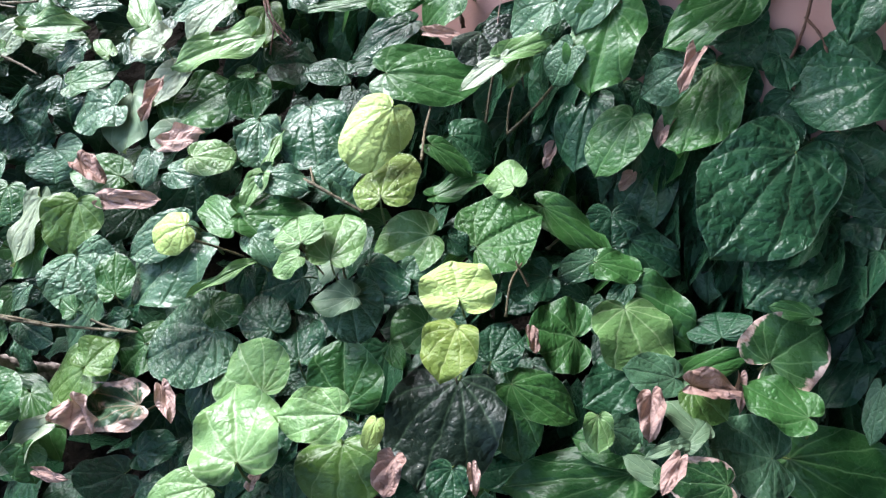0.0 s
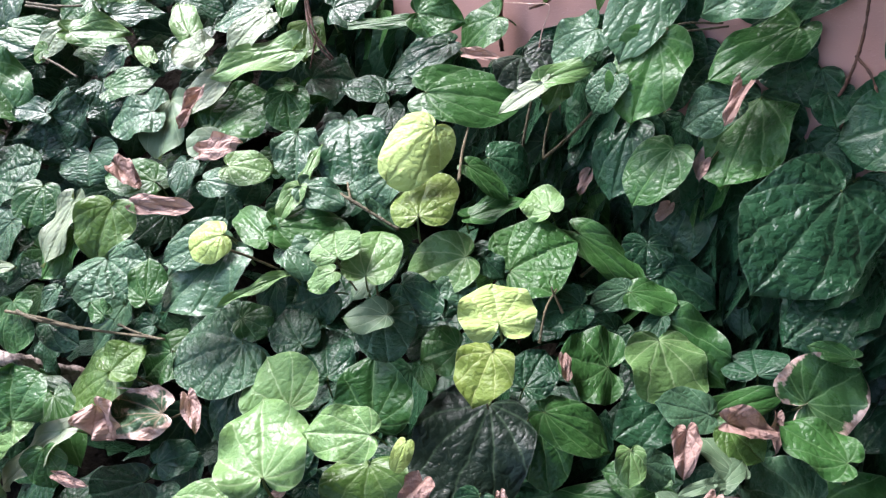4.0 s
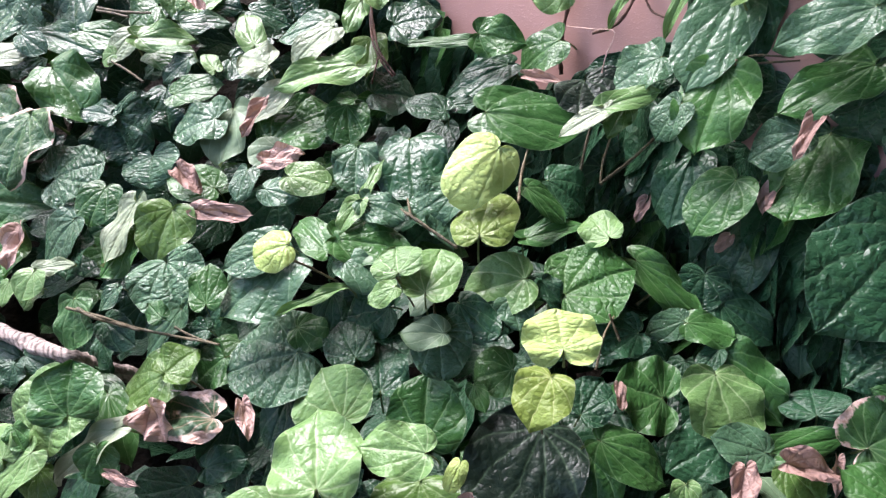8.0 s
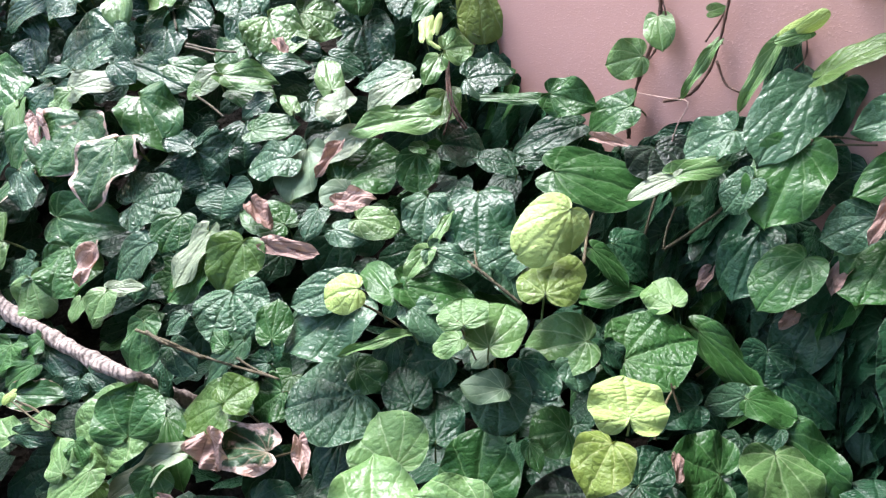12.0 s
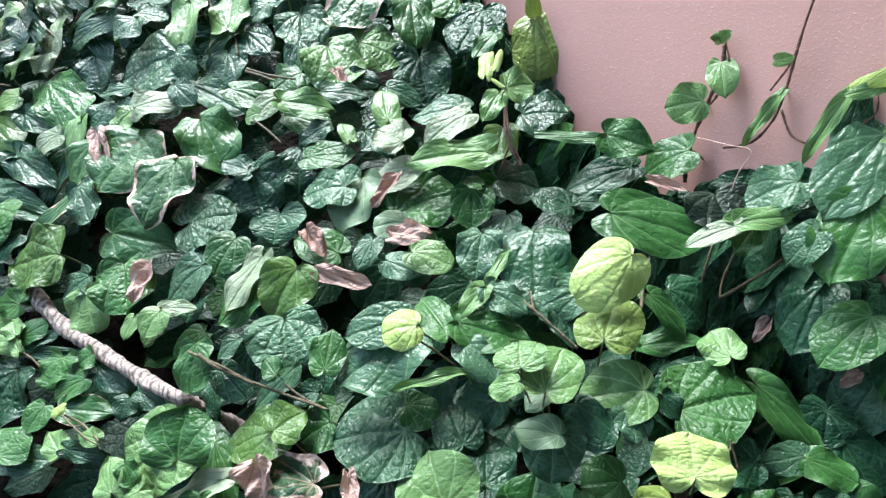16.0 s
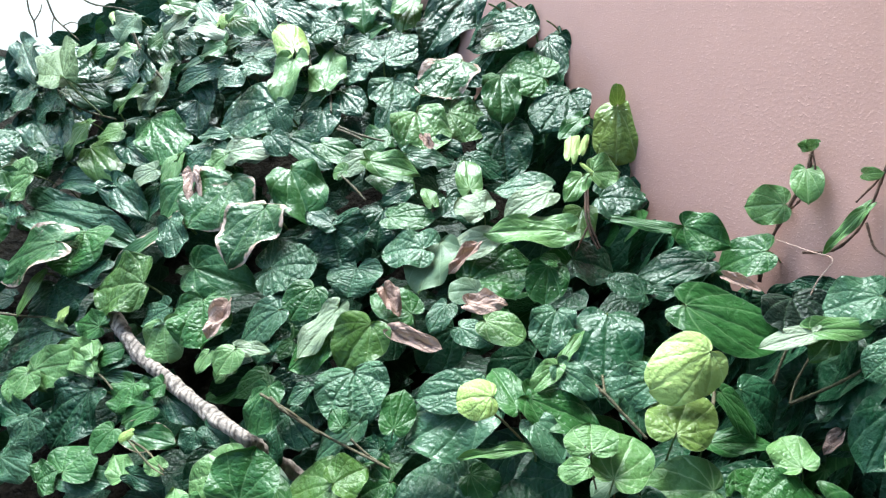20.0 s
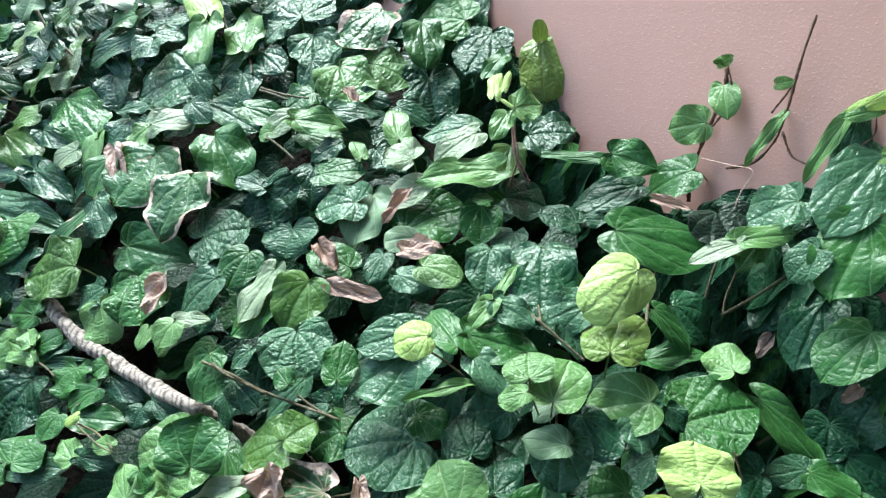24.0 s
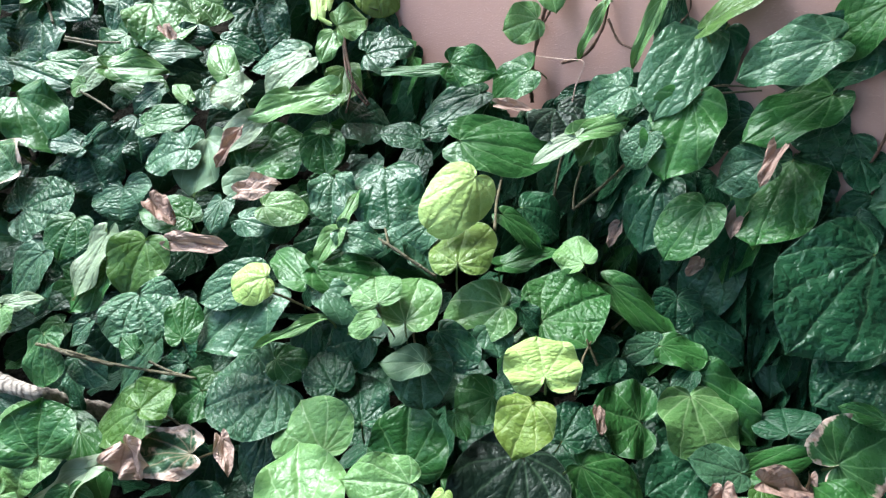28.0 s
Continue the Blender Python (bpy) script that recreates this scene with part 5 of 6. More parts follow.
leaf(plant, "s", (-1.532, 0.271, 0.593), (-1.601, 0.312, 0.625), (0.071, 0.079, 0.054))
leaf(plant, "s", (-1.508, 0.246, 0.579), (-1.461, 0.289, 0.598), (0.039, -0.033, -0.023))
leaf(plant, "s", (-1.480, 0.235, 0.577), (-1.450, 0.190, 0.547), (-0.069, -0.031, -0.023))
leaf(plant, "s", (-1.359, 0.287, 0.572), (-1.410, 0.192, 0.493), (-0.133, 0.028, 0.053))
leaf(plant, "s", (-1.324, 0.274, 0.589), (-1.266, 0.283, 0.577), (-0.003, -0.033, -0.042), "kidney")
leaf(plant, "d", (-1.516, 0.178, 0.468), (-1.428, 0.165, 0.445), (-0.023, -0.057, -0.057))
leaf(plant, "s", (-1.343, 0.207, 0.503), (-1.382, 0.156, 0.462), (-0.030, 0.011, 0.014))
leaf(plant, "x", (-1.262, 0.195, 0.508), (-1.237, 0.258, 0.562), (0.063, -0.010, -0.017))
leaf(plant, "s", (-1.302, 0.204, 0.486), (-1.337, 0.183, 0.472), (-0.019, 0.016, 0.025))
leaf(plant, "d", (-1.351, 0.179, 0.462), (-1.315, 0.132, 0.413), (-0.072, -0.031, -0.024))
leaf(plant, "l", (-1.292, 0.197, 0.482), (-1.277, 0.161, 0.445), (-0.051, -0.013, -0.006))
leaf(plant, "s", (-1.261, 0.259, 0.559), (-1.204, 0.273, 0.561), (0.009, -0.033, -0.032))
leaf(plant, "s", (-1.284, 0.290, 0.551), (-1.159, 0.352, 0.580), (0.033, -0.051, -0.033))
leaf(plant, "x", (-1.365, 0.094, 0.378), (-1.372, 0.047, 0.334), (-0.058, 0.001, 0.009))
leaf(plant, "l", (-1.371, 0.131, 0.413), (-1.300, 0.095, 0.379), (-0.029, -0.028, -0.029))
leaf(plant, "d", (-1.477, 0.054, 0.351), (-1.393, 0.083, 0.371), (0.022, -0.039, -0.039))
leaf(plant, "d", (-1.304, 0.358, 0.613), (-1.229, 0.325, 0.578), (-0.047, -0.055, -0.050))
leaf(plant, "l", (-1.476, -0.111, 0.250), (-1.487, -0.160, 0.184), (-0.104, 0.002, 0.015))
leaf(plant, "l", (-1.557, -0.136, 0.226), (-1.511, -0.152, 0.203), (-0.044, -0.049, -0.053), "round")
leaf(plant, "d", (-1.530, -0.068, 0.227), (-1.490, -0.110, 0.189), (-0.072, -0.034, -0.037))
leaf(plant, "s", (-1.471, -0.049, 0.250), (-1.382, 0.041, 0.336), (0.051, -0.025, -0.027))
leaf(plant, "s", (-1.428, -0.096, 0.198), (-1.214, 0.045, 0.324), (0.069, -0.060, -0.050))
leaf(plant, "s", (-1.418, -0.130, 0.211), (-1.393, -0.156, 0.183), (-0.072, -0.034, -0.033))
leaf(plant, "e", (-1.248, -0.067, 0.265), (-1.304, -0.176, 0.149), (-0.109, 0.027, 0.027))
leaf(plant, "g", (-1.276, -0.022, 0.273), (-1.186, -0.052, 0.243), (-0.059, -0.091, -0.084))
leaf(plant, "d", (-1.189, 0.012, 0.281), (-1.180, -0.038, 0.236), (-0.056, -0.004, -0.006))
leaf(plant, "d", (-1.194, -0.061, 0.202), (-1.114, -0.050, 0.185), (-0.008, -0.079, -0.083), "kidney")
leaf(plant, "o", (-1.215, -0.085, 0.214), (-1.159, -0.128, 0.165), (-0.023, -0.014, -0.014))
leaf(plant, "o", (-1.078, 0.056, 0.330), (-1.133, -0.014, 0.265), (-0.103, 0.033, 0.051))
leaf(plant, "b", (-1.190, 0.106, 0.380), (-1.157, -0.005, 0.273), (-0.042, -0.007, -0.005))
leaf(plant, "s", (-1.190, 0.101, 0.386), (-1.102, 0.103, 0.373), (-0.005, -0.040, -0.039), "round")
leaf(plant, "d", (-1.398, 0.030, 0.308), (-1.266, 0.068, 0.335), (0.023, -0.048, -0.046))
leaf(plant, "d", (-1.340, 0.103, 0.348), (-1.266, 0.054, 0.291), (-0.046, -0.032, -0.032))
leaf(plant, "b", (-1.222, 0.200, 0.472), (-1.155, 0.116, 0.404), (-0.141, -0.068, -0.056))
leaf(plant, "g", (-1.278, 0.135, 0.418), (-1.214, 0.087, 0.365), (-0.060, -0.041, -0.037))
leaf(plant, "p", (-1.280, 0.141, 0.441), (-1.199, 0.138, 0.427), (-0.005, -0.025, -0.022))
leaf(plant, "e", (-1.079, 0.218, 0.518), (-1.006, 0.143, 0.463), (-0.099, -0.054, -0.056))
leaf(plant, "g", (-1.083, 0.137, 0.366), (-0.980, 0.199, 0.424), (0.058, -0.036, -0.065))
leaf(plant, "s", (-1.012, 0.091, 0.336), (-1.012, 0.050, 0.293), (-0.057, -0.002, 0.003))
leaf(plant, "g", (-1.051, -0.002, 0.248), (-1.101, -0.040, 0.210), (-0.038, 0.015, 0.035))
leaf(plant, "l", (-1.101, -0.051, 0.195), (-1.157, -0.090, 0.162), (-0.008, 0.003, 0.011))
leaf(plant, "y", (-1.113, -0.057, 0.201), (-1.141, -0.051, 0.211), (0.008, 0.015, 0.016))
leaf(plant, "g", (-1.146, 0.270, 0.561), (-1.020, 0.280, 0.546), (0.001, -0.086, -0.046))
leaf(plant, "l", (-1.107, 0.352, 0.602), (-1.122, 0.333, 0.584), (-0.029, 0.006, 0.019))
leaf(plant, "d", (-0.998, 0.311, 0.557), (-1.053, 0.279, 0.544), (-0.024, 0.033, 0.020))
leaf(plant, "l", (-1.029, -0.090, 0.163), (-1.003, -0.042, 0.213), (0.069, -0.006, -0.031), "round")
leaf(plant, "l", (-0.984, -0.011, 0.233), (-1.059, -0.055, 0.193), (-0.034, 0.023, 0.039), "round")
leaf(plant, "l", (-0.988, -0.013, 0.242), (-1.028, -0.016, 0.243), (-0.002, 0.028, 0.017))
leaf(plant, "l", (-1.022, -0.099, 0.163), (-0.983, -0.128, 0.139), (-0.051, -0.041, -0.034))
leaf(plant, "l", (-1.052, -0.096, 0.136), (-0.989, -0.073, 0.158), (0.015, -0.026, -0.015))
leaf(plant, "l", (-0.956, -0.011, 0.237), (-0.992, -0.020, 0.238), (-0.004, 0.015, 0.017))
leaf(plant, "d", (-1.113, -0.064, 0.172), (-1.163, -0.163, 0.063), (-0.107, 0.023, 0.028))
leaf(plant, "d", (-0.954, -0.110, 0.139), (-1.049, -0.162, 0.090), (-0.028, 0.019, 0.034))
leaf(plant, "d", (-1.076, -0.104, 0.117), (-1.110, -0.168, 0.057), (-0.054, 0.015, 0.015))
leaf(plant, "g", (-1.529, -0.164, 0.218), (-1.440, -0.215, 0.189), (-0.042, -0.084, 0.018))
leaf(plant, "d", (-1.300, -0.161, 0.168), (-1.225, -0.205, 0.148), (-0.042, -0.083, 0.024))
leaf(plant, "g", (-1.182, -0.152, 0.136), (-1.090, -0.187, 0.117), (-0.031, -0.085, 0.009))
leaf(plant, "d", (-1.014, -0.152, 0.119), (-0.939, -0.182, 0.101), (-0.027, -0.076, 0.014))
leaf(plant, "s", (-1.643, -0.181, 0.241), (-1.538, -0.222, 0.215), (-0.047, -0.114, -0.010), "round")
leaf(plant, "g", (-1.403, -0.177, 0.195), (-1.312, -0.221, 0.178), (-0.038, -0.088, 0.025))
leaf(plant, "d", (-1.595, 0.214, 0.433), (-1.512, 0.169, 0.392), (-0.046, -0.092, 0.009), "round")
leaf(plant, "d", (-1.841, -0.038, 0.300), (-1.952, -0.098, 0.344), (-0.071, 0.138, 0.008))
leaf(plant, "d", (-1.943, -0.121, 0.302), (-1.855, -0.151, 0.269), (-0.027, -0.077, -0.003))
leaf(plant, "d", (-1.861, 0.083, 0.406), (-1.800, 0.013, 0.369), (-0.054, -0.051, 0.009))
leaf(plant, "d", (-1.830, 0.078, 0.357), (-1.773, -0.002, 0.319), (-0.071, -0.057, 0.015))
leaf(plant, "d", (-1.843, -0.053, 0.280), (-1.838, -0.105, 0.273), (-0.048, -0.007, 0.021))
leaf(plant, "d", (-1.795, -0.041, 0.283), (-1.765, 0.034, 0.296), (0.069, -0.022, -0.034))
leaf(plant, "d", (-1.842, -0.062, 0.253), (-1.766, -0.111, 0.237), (-0.039, -0.063, 0.007))
leaf(plant, "d", (-1.744, -0.033, 0.232), (-1.716, -0.157, 0.215), (-0.097, -0.027, 0.036))
leaf(plant, "d", (-1.870, -0.105, 0.243), (-1.797, -0.167, 0.221), (-0.045, -0.062, 0.023))
leaf(plant, "d", (-1.827, 0.097, 0.455), (-1.799, 0.151, 0.471), (0.050, -0.016, -0.033))
leaf(plant, "d", (-1.728, 0.104, 0.395), (-1.681, 0.049, 0.325), (-0.043, -0.035, -0.002))
leaf(plant, "d", (-1.735, 0.123, 0.402), (-1.647, 0.126, 0.377), (0.003, -0.061, 0.005))
leaf(plant, "d", (-1.798, 0.169, 0.468), (-1.746, 0.118, 0.434), (-0.056, -0.058, 0.001))
leaf(plant, "d", (-1.609, 0.230, 0.516), (-1.660, 0.142, 0.425), (-0.063, 0.007, 0.029))
leaf(plant, "d", (-1.862, 0.184, 0.538), (-1.807, 0.130, 0.496), (-0.051, -0.053, 0.002))
leaf(plant, "d", (-1.798, 0.202, 0.515), (-1.765, 0.141, 0.481), (-0.051, -0.035, 0.013))
leaf(plant, "d", (-1.679, 0.250, 0.539), (-1.668, 0.169, 0.473), (-0.052, -0.022, 0.018))
leaf(plant, "d", (-1.671, 0.255, 0.572), (-1.708, 0.299, 0.600), (0.056, 0.049, -0.004))
leaf(plant, "d", (-1.665, 0.339, 0.585), (-1.598, 0.248, 0.549), (-0.065, -0.052, 0.011))
leaf(plant, "d", (-1.601, 0.221, 0.443), (-1.506, 0.173, 0.398), (-0.036, -0.075, 0.005))
leaf(plant, "d", (-1.581, 0.105, 0.371), (-1.484, 0.158, 0.343), (0.058, -0.124, -0.034))
leaf(plant, "d", (-1.636, 0.078, 0.308), (-1.603, 0.013, 0.280), (-0.057, -0.034, 0.012))
leaf(plant, "d", (-1.703, -0.010, 0.260), (-1.619, -0.059, 0.219), (-0.028, -0.042, -0.008))
leaf(plant, "d", (-1.585, -0.010, 0.266), (-1.523, 0.052, 0.236), (0.048, -0.070, -0.046))
leaf(plant, "d", (-1.660, -0.126, 0.195), (-1.614, -0.081, 0.186), (0.043, -0.048, -0.021))
leaf(plant, "d", (-1.715, -0.123, 0.184), (-1.651, -0.167, 0.175), (-0.044, -0.066, 0.010))
leaf(plant, "d", (-1.596, -0.082, 0.200), (-1.608, -0.027, 0.218), (0.054, 0.017, -0.016))
leaf(plant, "d", (-1.584, -0.110, 0.180), (-1.491, -0.152, 0.158), (-0.022, -0.051, 0.006))
leaf(plant, "d", (-1.922, -0.166, 0.261), (-1.815, -0.210, 0.234), (-0.037, -0.089, -0.002))
leaf(plant, "d", (-1.854, -0.172, 0.233), (-1.743, -0.217, 0.186), (-0.034, -0.095, 0.011))
leaf(plant, "d", (-1.789, 0.283, 0.609), (-1.733, 0.243, 0.571), (-0.066, -0.078, -0.016), "round")
leaf(plant, "d", (-1.741, 0.362, 0.662), (-1.685, 0.312, 0.628), (-0.063, -0.067, -0.006))
leaf(plant, "d", (-1.752, 0.310, 0.598), (-1.690, 0.276, 0.573), (-0.038, -0.065, -0.005), "round")
plant = creeping_vine("creeping vine with scorched leaves and bright yellow-green shoots", (-1.301, 0.520, 0.519))
vine_root[7] = plant
leaf(plant, "s", (-1.642, 0.336, 0.676), (-1.541, 0.382, 0.700), (0.025, -0.037, -0.034))
leaf(plant, "s", (-1.508, 0.415, 0.719), (-1.513, 0.360, 0.681), (-0.104, 0.001, 0.011))
leaf(plant, "s", (-1.598, 0.387, 0.710), (-1.525, 0.431, 0.736), (0.027, -0.030, -0.025))
leaf(plant, "s", (-1.631, 0.397, 0.726), (-1.567, 0.457, 0.758), (0.054, -0.039, -0.035))
leaf(plant, "g", (-1.476, 0.500, 0.754), (-1.480, 0.425, 0.688), (-0.046, -0.002, 0.005))
leaf(plant, "d", (-1.460, 0.468, 0.724), (-1.457, 0.421, 0.685), (-0.062, -0.006, 0.003))
leaf(plant, "g", (-1.572, 0.473, 0.774), (-1.476, 0.452, 0.744), (-0.029, -0.065, -0.049))
leaf(plant, "s", (-1.573, 0.489, 0.772), (-1.483, 0.521, 0.787), (0.016, -0.027, -0.035))
leaf(plant, "l", (-1.501, 0.558, 0.830), (-1.485, 0.507, 0.786), (-0.053, -0.011, -0.006))
leaf(plant, "o", (-1.509, 0.564, 0.809), (-1.439, 0.522, 0.775), (-0.036, -0.038, -0.027))
leaf(plant, "s", (-1.365, 0.475, 0.724), (-1.475, 0.525, 0.768), (0.067, 0.090, 0.066))
leaf(plant, "e", (-1.297, 0.605, 0.791), (-1.244, 0.513, 0.723), (-0.100, -0.043, -0.020))
leaf(plant, "d", (-1.483, 0.669, 0.877), (-1.370, 0.547, 0.777), (-0.101, -0.071, -0.029))
leaf(plant, "d", (-1.332, 0.740, 0.898), (-1.374, 0.646, 0.821), (-0.120, 0.026, 0.032))
leaf(plant, "o", (-1.321, 0.681, 0.856), (-1.307, 0.641, 0.833), (-0.043, -0.014, -0.002), "round")
leaf(plant, "g", (-1.183, 0.724, 0.844), (-1.270, 0.660, 0.815), (-0.073, 0.069, 0.069))
leaf(plant, "d", (-1.287, 0.776, 0.885), (-1.182, 0.755, 0.861), (-0.019, -0.047, -0.041))
leaf(plant, "g", (-1.219, 0.652, 0.809), (-1.114, 0.618, 0.778), (-0.030, -0.068, -0.026), "round")
leaf(plant, "d", (-1.121, 0.748, 0.849), (-1.063, 0.670, 0.789), (-0.095, -0.044, -0.034))
leaf(plant, "s", (-1.314, 0.486, 0.707), (-1.207, 0.462, 0.676), (-0.033, -0.088, -0.044))
leaf(plant, "l", (-1.206, 0.500, 0.697), (-1.085, 0.480, 0.679), (-0.023, -0.098, -0.045))
leaf(plant, "p", (-1.113, 0.476, 0.698), (-1.076, 0.478, 0.698), (0.001, -0.017, -0.009))
leaf(plant, "l", (-1.191, 0.560, 0.720), (-1.125, 0.606, 0.738), (0.063, -0.068, -0.056), "kidney")
leaf(plant, "d", (-1.119, 0.645, 0.737), (-1.018, 0.622, 0.701), (-0.038, -0.089, -0.052), "kidney")
leaf(plant, "l", (-1.347, 0.366, 0.642), (-1.458, 0.400, 0.688), (0.037, 0.053, 0.049))
leaf(plant, "s", (-1.346, 0.373, 0.639), (-1.343, 0.316, 0.587), (-0.049, -0.003, 0.000))
leaf(plant, "d", (-1.337, 0.393, 0.648), (-1.243, 0.409, 0.655), (0.013, -0.055, -0.045))
leaf(plant, "d", (-1.293, 0.423, 0.628), (-1.227, 0.419, 0.615), (-0.008, -0.048, -0.024))
leaf(plant, "s", (-1.361, 0.438, 0.699), (-1.344, 0.397, 0.666), (-0.053, -0.016, -0.008))
leaf(plant, "d", (-1.247, 0.461, 0.683), (-1.185, 0.439, 0.652), (-0.025, -0.038, -0.022))
leaf(plant, "g", (-1.178, 0.448, 0.652), (-1.178, 0.398, 0.619), (-0.076, -0.003, 0.004))
leaf(plant, "g", (-1.197, 0.334, 0.597), (-1.119, 0.381, 0.620), (0.031, -0.038, -0.029))
leaf(plant, "x", (-1.120, 0.387, 0.633), (-1.101, 0.332, 0.598), (-0.048, -0.015, -0.002))
leaf(plant, "l", (-1.097, 0.384, 0.636), (-1.037, 0.449, 0.668), (0.042, -0.026, -0.026))
leaf(plant, "g", (-1.090, 0.404, 0.612), (-1.015, 0.444, 0.642), (0.031, -0.041, -0.025))
leaf(plant, "s", (-1.103, 0.454, 0.658), (-1.050, 0.516, 0.686), (0.039, -0.024, -0.020))
leaf(plant, "d", (-1.118, 0.511, 0.684), (-1.077, 0.547, 0.702), (0.031, -0.024, -0.024))
leaf(plant, "d", (-1.045, 0.547, 0.708), (-0.990, 0.585, 0.715), (0.024, -0.031, -0.024))
leaf(plant, "d", (-1.014, 0.431, 0.641), (-1.016, 0.386, 0.607), (-0.045, -0.001, 0.004))
leaf(plant, "d", (-1.665, 0.466, 0.698), (-1.641, 0.397, 0.656), (-0.091, -0.047, 0.025))
leaf(plant, "d", (-1.645, 0.396, 0.648), (-1.565, 0.451, 0.664), (0.041, -0.048, -0.044))
leaf(plant, "d", (-1.600, 0.564, 0.775), (-1.580, 0.482, 0.709), (-0.093, -0.041, 0.023))
leaf(plant, "d", (-1.686, 0.429, 0.680), (-1.646, 0.373, 0.638), (-0.082, -0.062, 0.005))
leaf(plant, "d", (-1.662, 0.507, 0.745), (-1.616, 0.455, 0.703), (-0.056, -0.064, 0.018), "round")
leaf(plant, "d", (-1.631, 0.556, 0.784), (-1.595, 0.519, 0.741), (-0.059, -0.059, 0.001), "round")
leaf(plant, "d", (-1.604, 0.474, 0.666), (-1.552, 0.432, 0.631), (-0.051, -0.067, 0.004), "round")
plant = thing("climbing_shoot", "young climbing shoot with small round leaves clinging to the pink wall", "vine", (-0.75, 0.84, 0.75), "climbing shoots on the wall")
vine_root[8] = plant
leaf(plant, "l", (-0.676, 0.845, 0.926), (-0.714, 0.820, 0.889), (-0.043, -0.002, 0.046))
leaf(plant, "l", (-0.685, 0.845, 0.986), (-0.640, 0.820, 0.961), (-0.028, -0.020, -0.029))
leaf(plant, "q", (-1.083, 0.845, 0.862), (-0.991, 0.820, 0.795), (-0.055, -0.061, -0.053))
leaf(plant, "q", (-1.087, 0.845, 0.867), (-1.085, 0.820, 0.899), (0.013, 0.023, 0.017))
leaf(plant, "l", (-0.714, 0.845, 1.009), (-0.686, 0.820, 1.027), (0.014, 0.007, -0.011), "round")
leaf(plant, "l", (-0.704, 0.845, 1.016), (-0.709, 0.820, 1.012), (-0.008, 0.000, 0.008))
plant = thing("climbing_shoot", "thin brown climbing shoot with narrow hanging leaves on the pink wall", "vine", (-0.5, 0.84, 0.75), "climbing shoots on the wall")
vine_root[9] = plant
leaf(plant, "l", (-0.474, 0.845, 1.067), (-0.496, 0.820, 1.040), (-0.015, -0.001, 0.013))
leaf(plant, "l", (-0.614, 0.845, 1.028), (-0.584, 0.820, 1.046), (0.013, 0.005, -0.014))
leaf(plant, "l", (-0.578, 0.845, 0.994), (-0.572, 0.820, 0.912), (-0.018, -0.002, -0.001))
leaf(plant, "l", (-0.501, 0.845, 1.037), (-0.488, 0.820, 0.942), (-0.024, -0.001, -0.003))
leaf(plant, "y", (-0.498, 0.845, 1.043), (-0.457, 0.820, 1.093), (0.019, 0.013, -0.009))

# ---------------------------------------------------------------- stems
def stem_part(plant, name, points, radius, material, sides=8, rough=0.14, ridges=0):
    inv = Vector(plant.location)
    mesh = tube_mesh(name, [tuple(Vector(p) - inv) for p in points], radius, radius * 0.8, sides, 14 if ridges else 8, rough, len(bpy.data.meshes), 0 if ridges else 9, ridges)
    return part(name, mesh, material, plant)


trunk = thing("woody_stem", "thick twisted brown woody vine stem lying among the leaves", "stem", (-0.9, 0.08, 0.27))
stem_part(trunk, "trunk", [(-1.087, 0.018, 0.248), (-1.062, 0.025, 0.253), (-0.975, 0.047, 0.270), (-0.885, 0.086, 0.296), (-0.791, 0.115, 0.341), (-0.694, 0.143, 0.398), (-0.674, 0.184, 0.375), (-0.654, 0.242, 0.340)], 0.0118, BARK, sides=24, rough=0.09, ridges=2)
stem_part(vine_root[3], "stem", [(-0.571, 0.470, 0.692), (-0.543, 0.473, 0.697), (-0.500, 0.475, 0.707), (-0.468, 0.485, 0.706), (-0.433, 0.498, 0.704)], 0.0025, STEM)
stem_part(vine_root[3], "stem", [(-0.500, 0.475, 0.707), (-0.529, 0.492, 0.708)], 0.0017, STEM)
stem_part(vine_root[4], "stem", [(-0.705, 0.161, 0.470), (-0.681, 0.172, 0.473), (-0.662, 0.192, 0.472), (-0.640, 0.214, 0.471)], 0.0024, STEM)
stem_part(vine_root[2], "stem", [(-0.617, 0.248, 0.486), (-0.589, 0.260, 0.491), (-0.561, 0.274, 0.501)], 0.0017, STEM)
stem_part(vine_root[4], "stem", [(-0.719, 0.153, 0.461), (-0.678, 0.178, 0.475), (-0.648, 0.212, 0.469), (-0.608, 0.243, 0.481), (-0.555, 0.277, 0.504)], 0.0020, STEM)
stem_part(vine_root[5], "stem", [(-0.865, 0.640, 0.811), (-0.825, 0.621, 0.793), (-0.777, 0.604, 0.776), (-0.739, 0.612, 0.757)], 0.0022, RED_STEM, rough=0.26)
stem_part(vine_root[5], "stem", [(-0.783, 0.610, 0.772), (-0.755, 0.587, 0.735)], 0.0018, RED_STEM, rough=0.26)
stem_part(vine_root[5], "stem", [(-0.862, 0.638, 0.803), (-0.798, 0.604, 0.783), (-0.761, 0.601, 0.766), (-0.739, 0.609, 0.755)], 0.0021, RED_STEM, rough=0.26)
stem_part(vine_root[9], "stem", [(-0.626, 0.851, 0.808), (-0.649, 0.851, 0.842), (-0.665, 0.851, 0.899), (-0.673, 0.851, 0.940), (-0.681, 0.851, 0.978), (-0.701, 0.851, 1.010)], 0.0035, RED_STEM, rough=0.26)
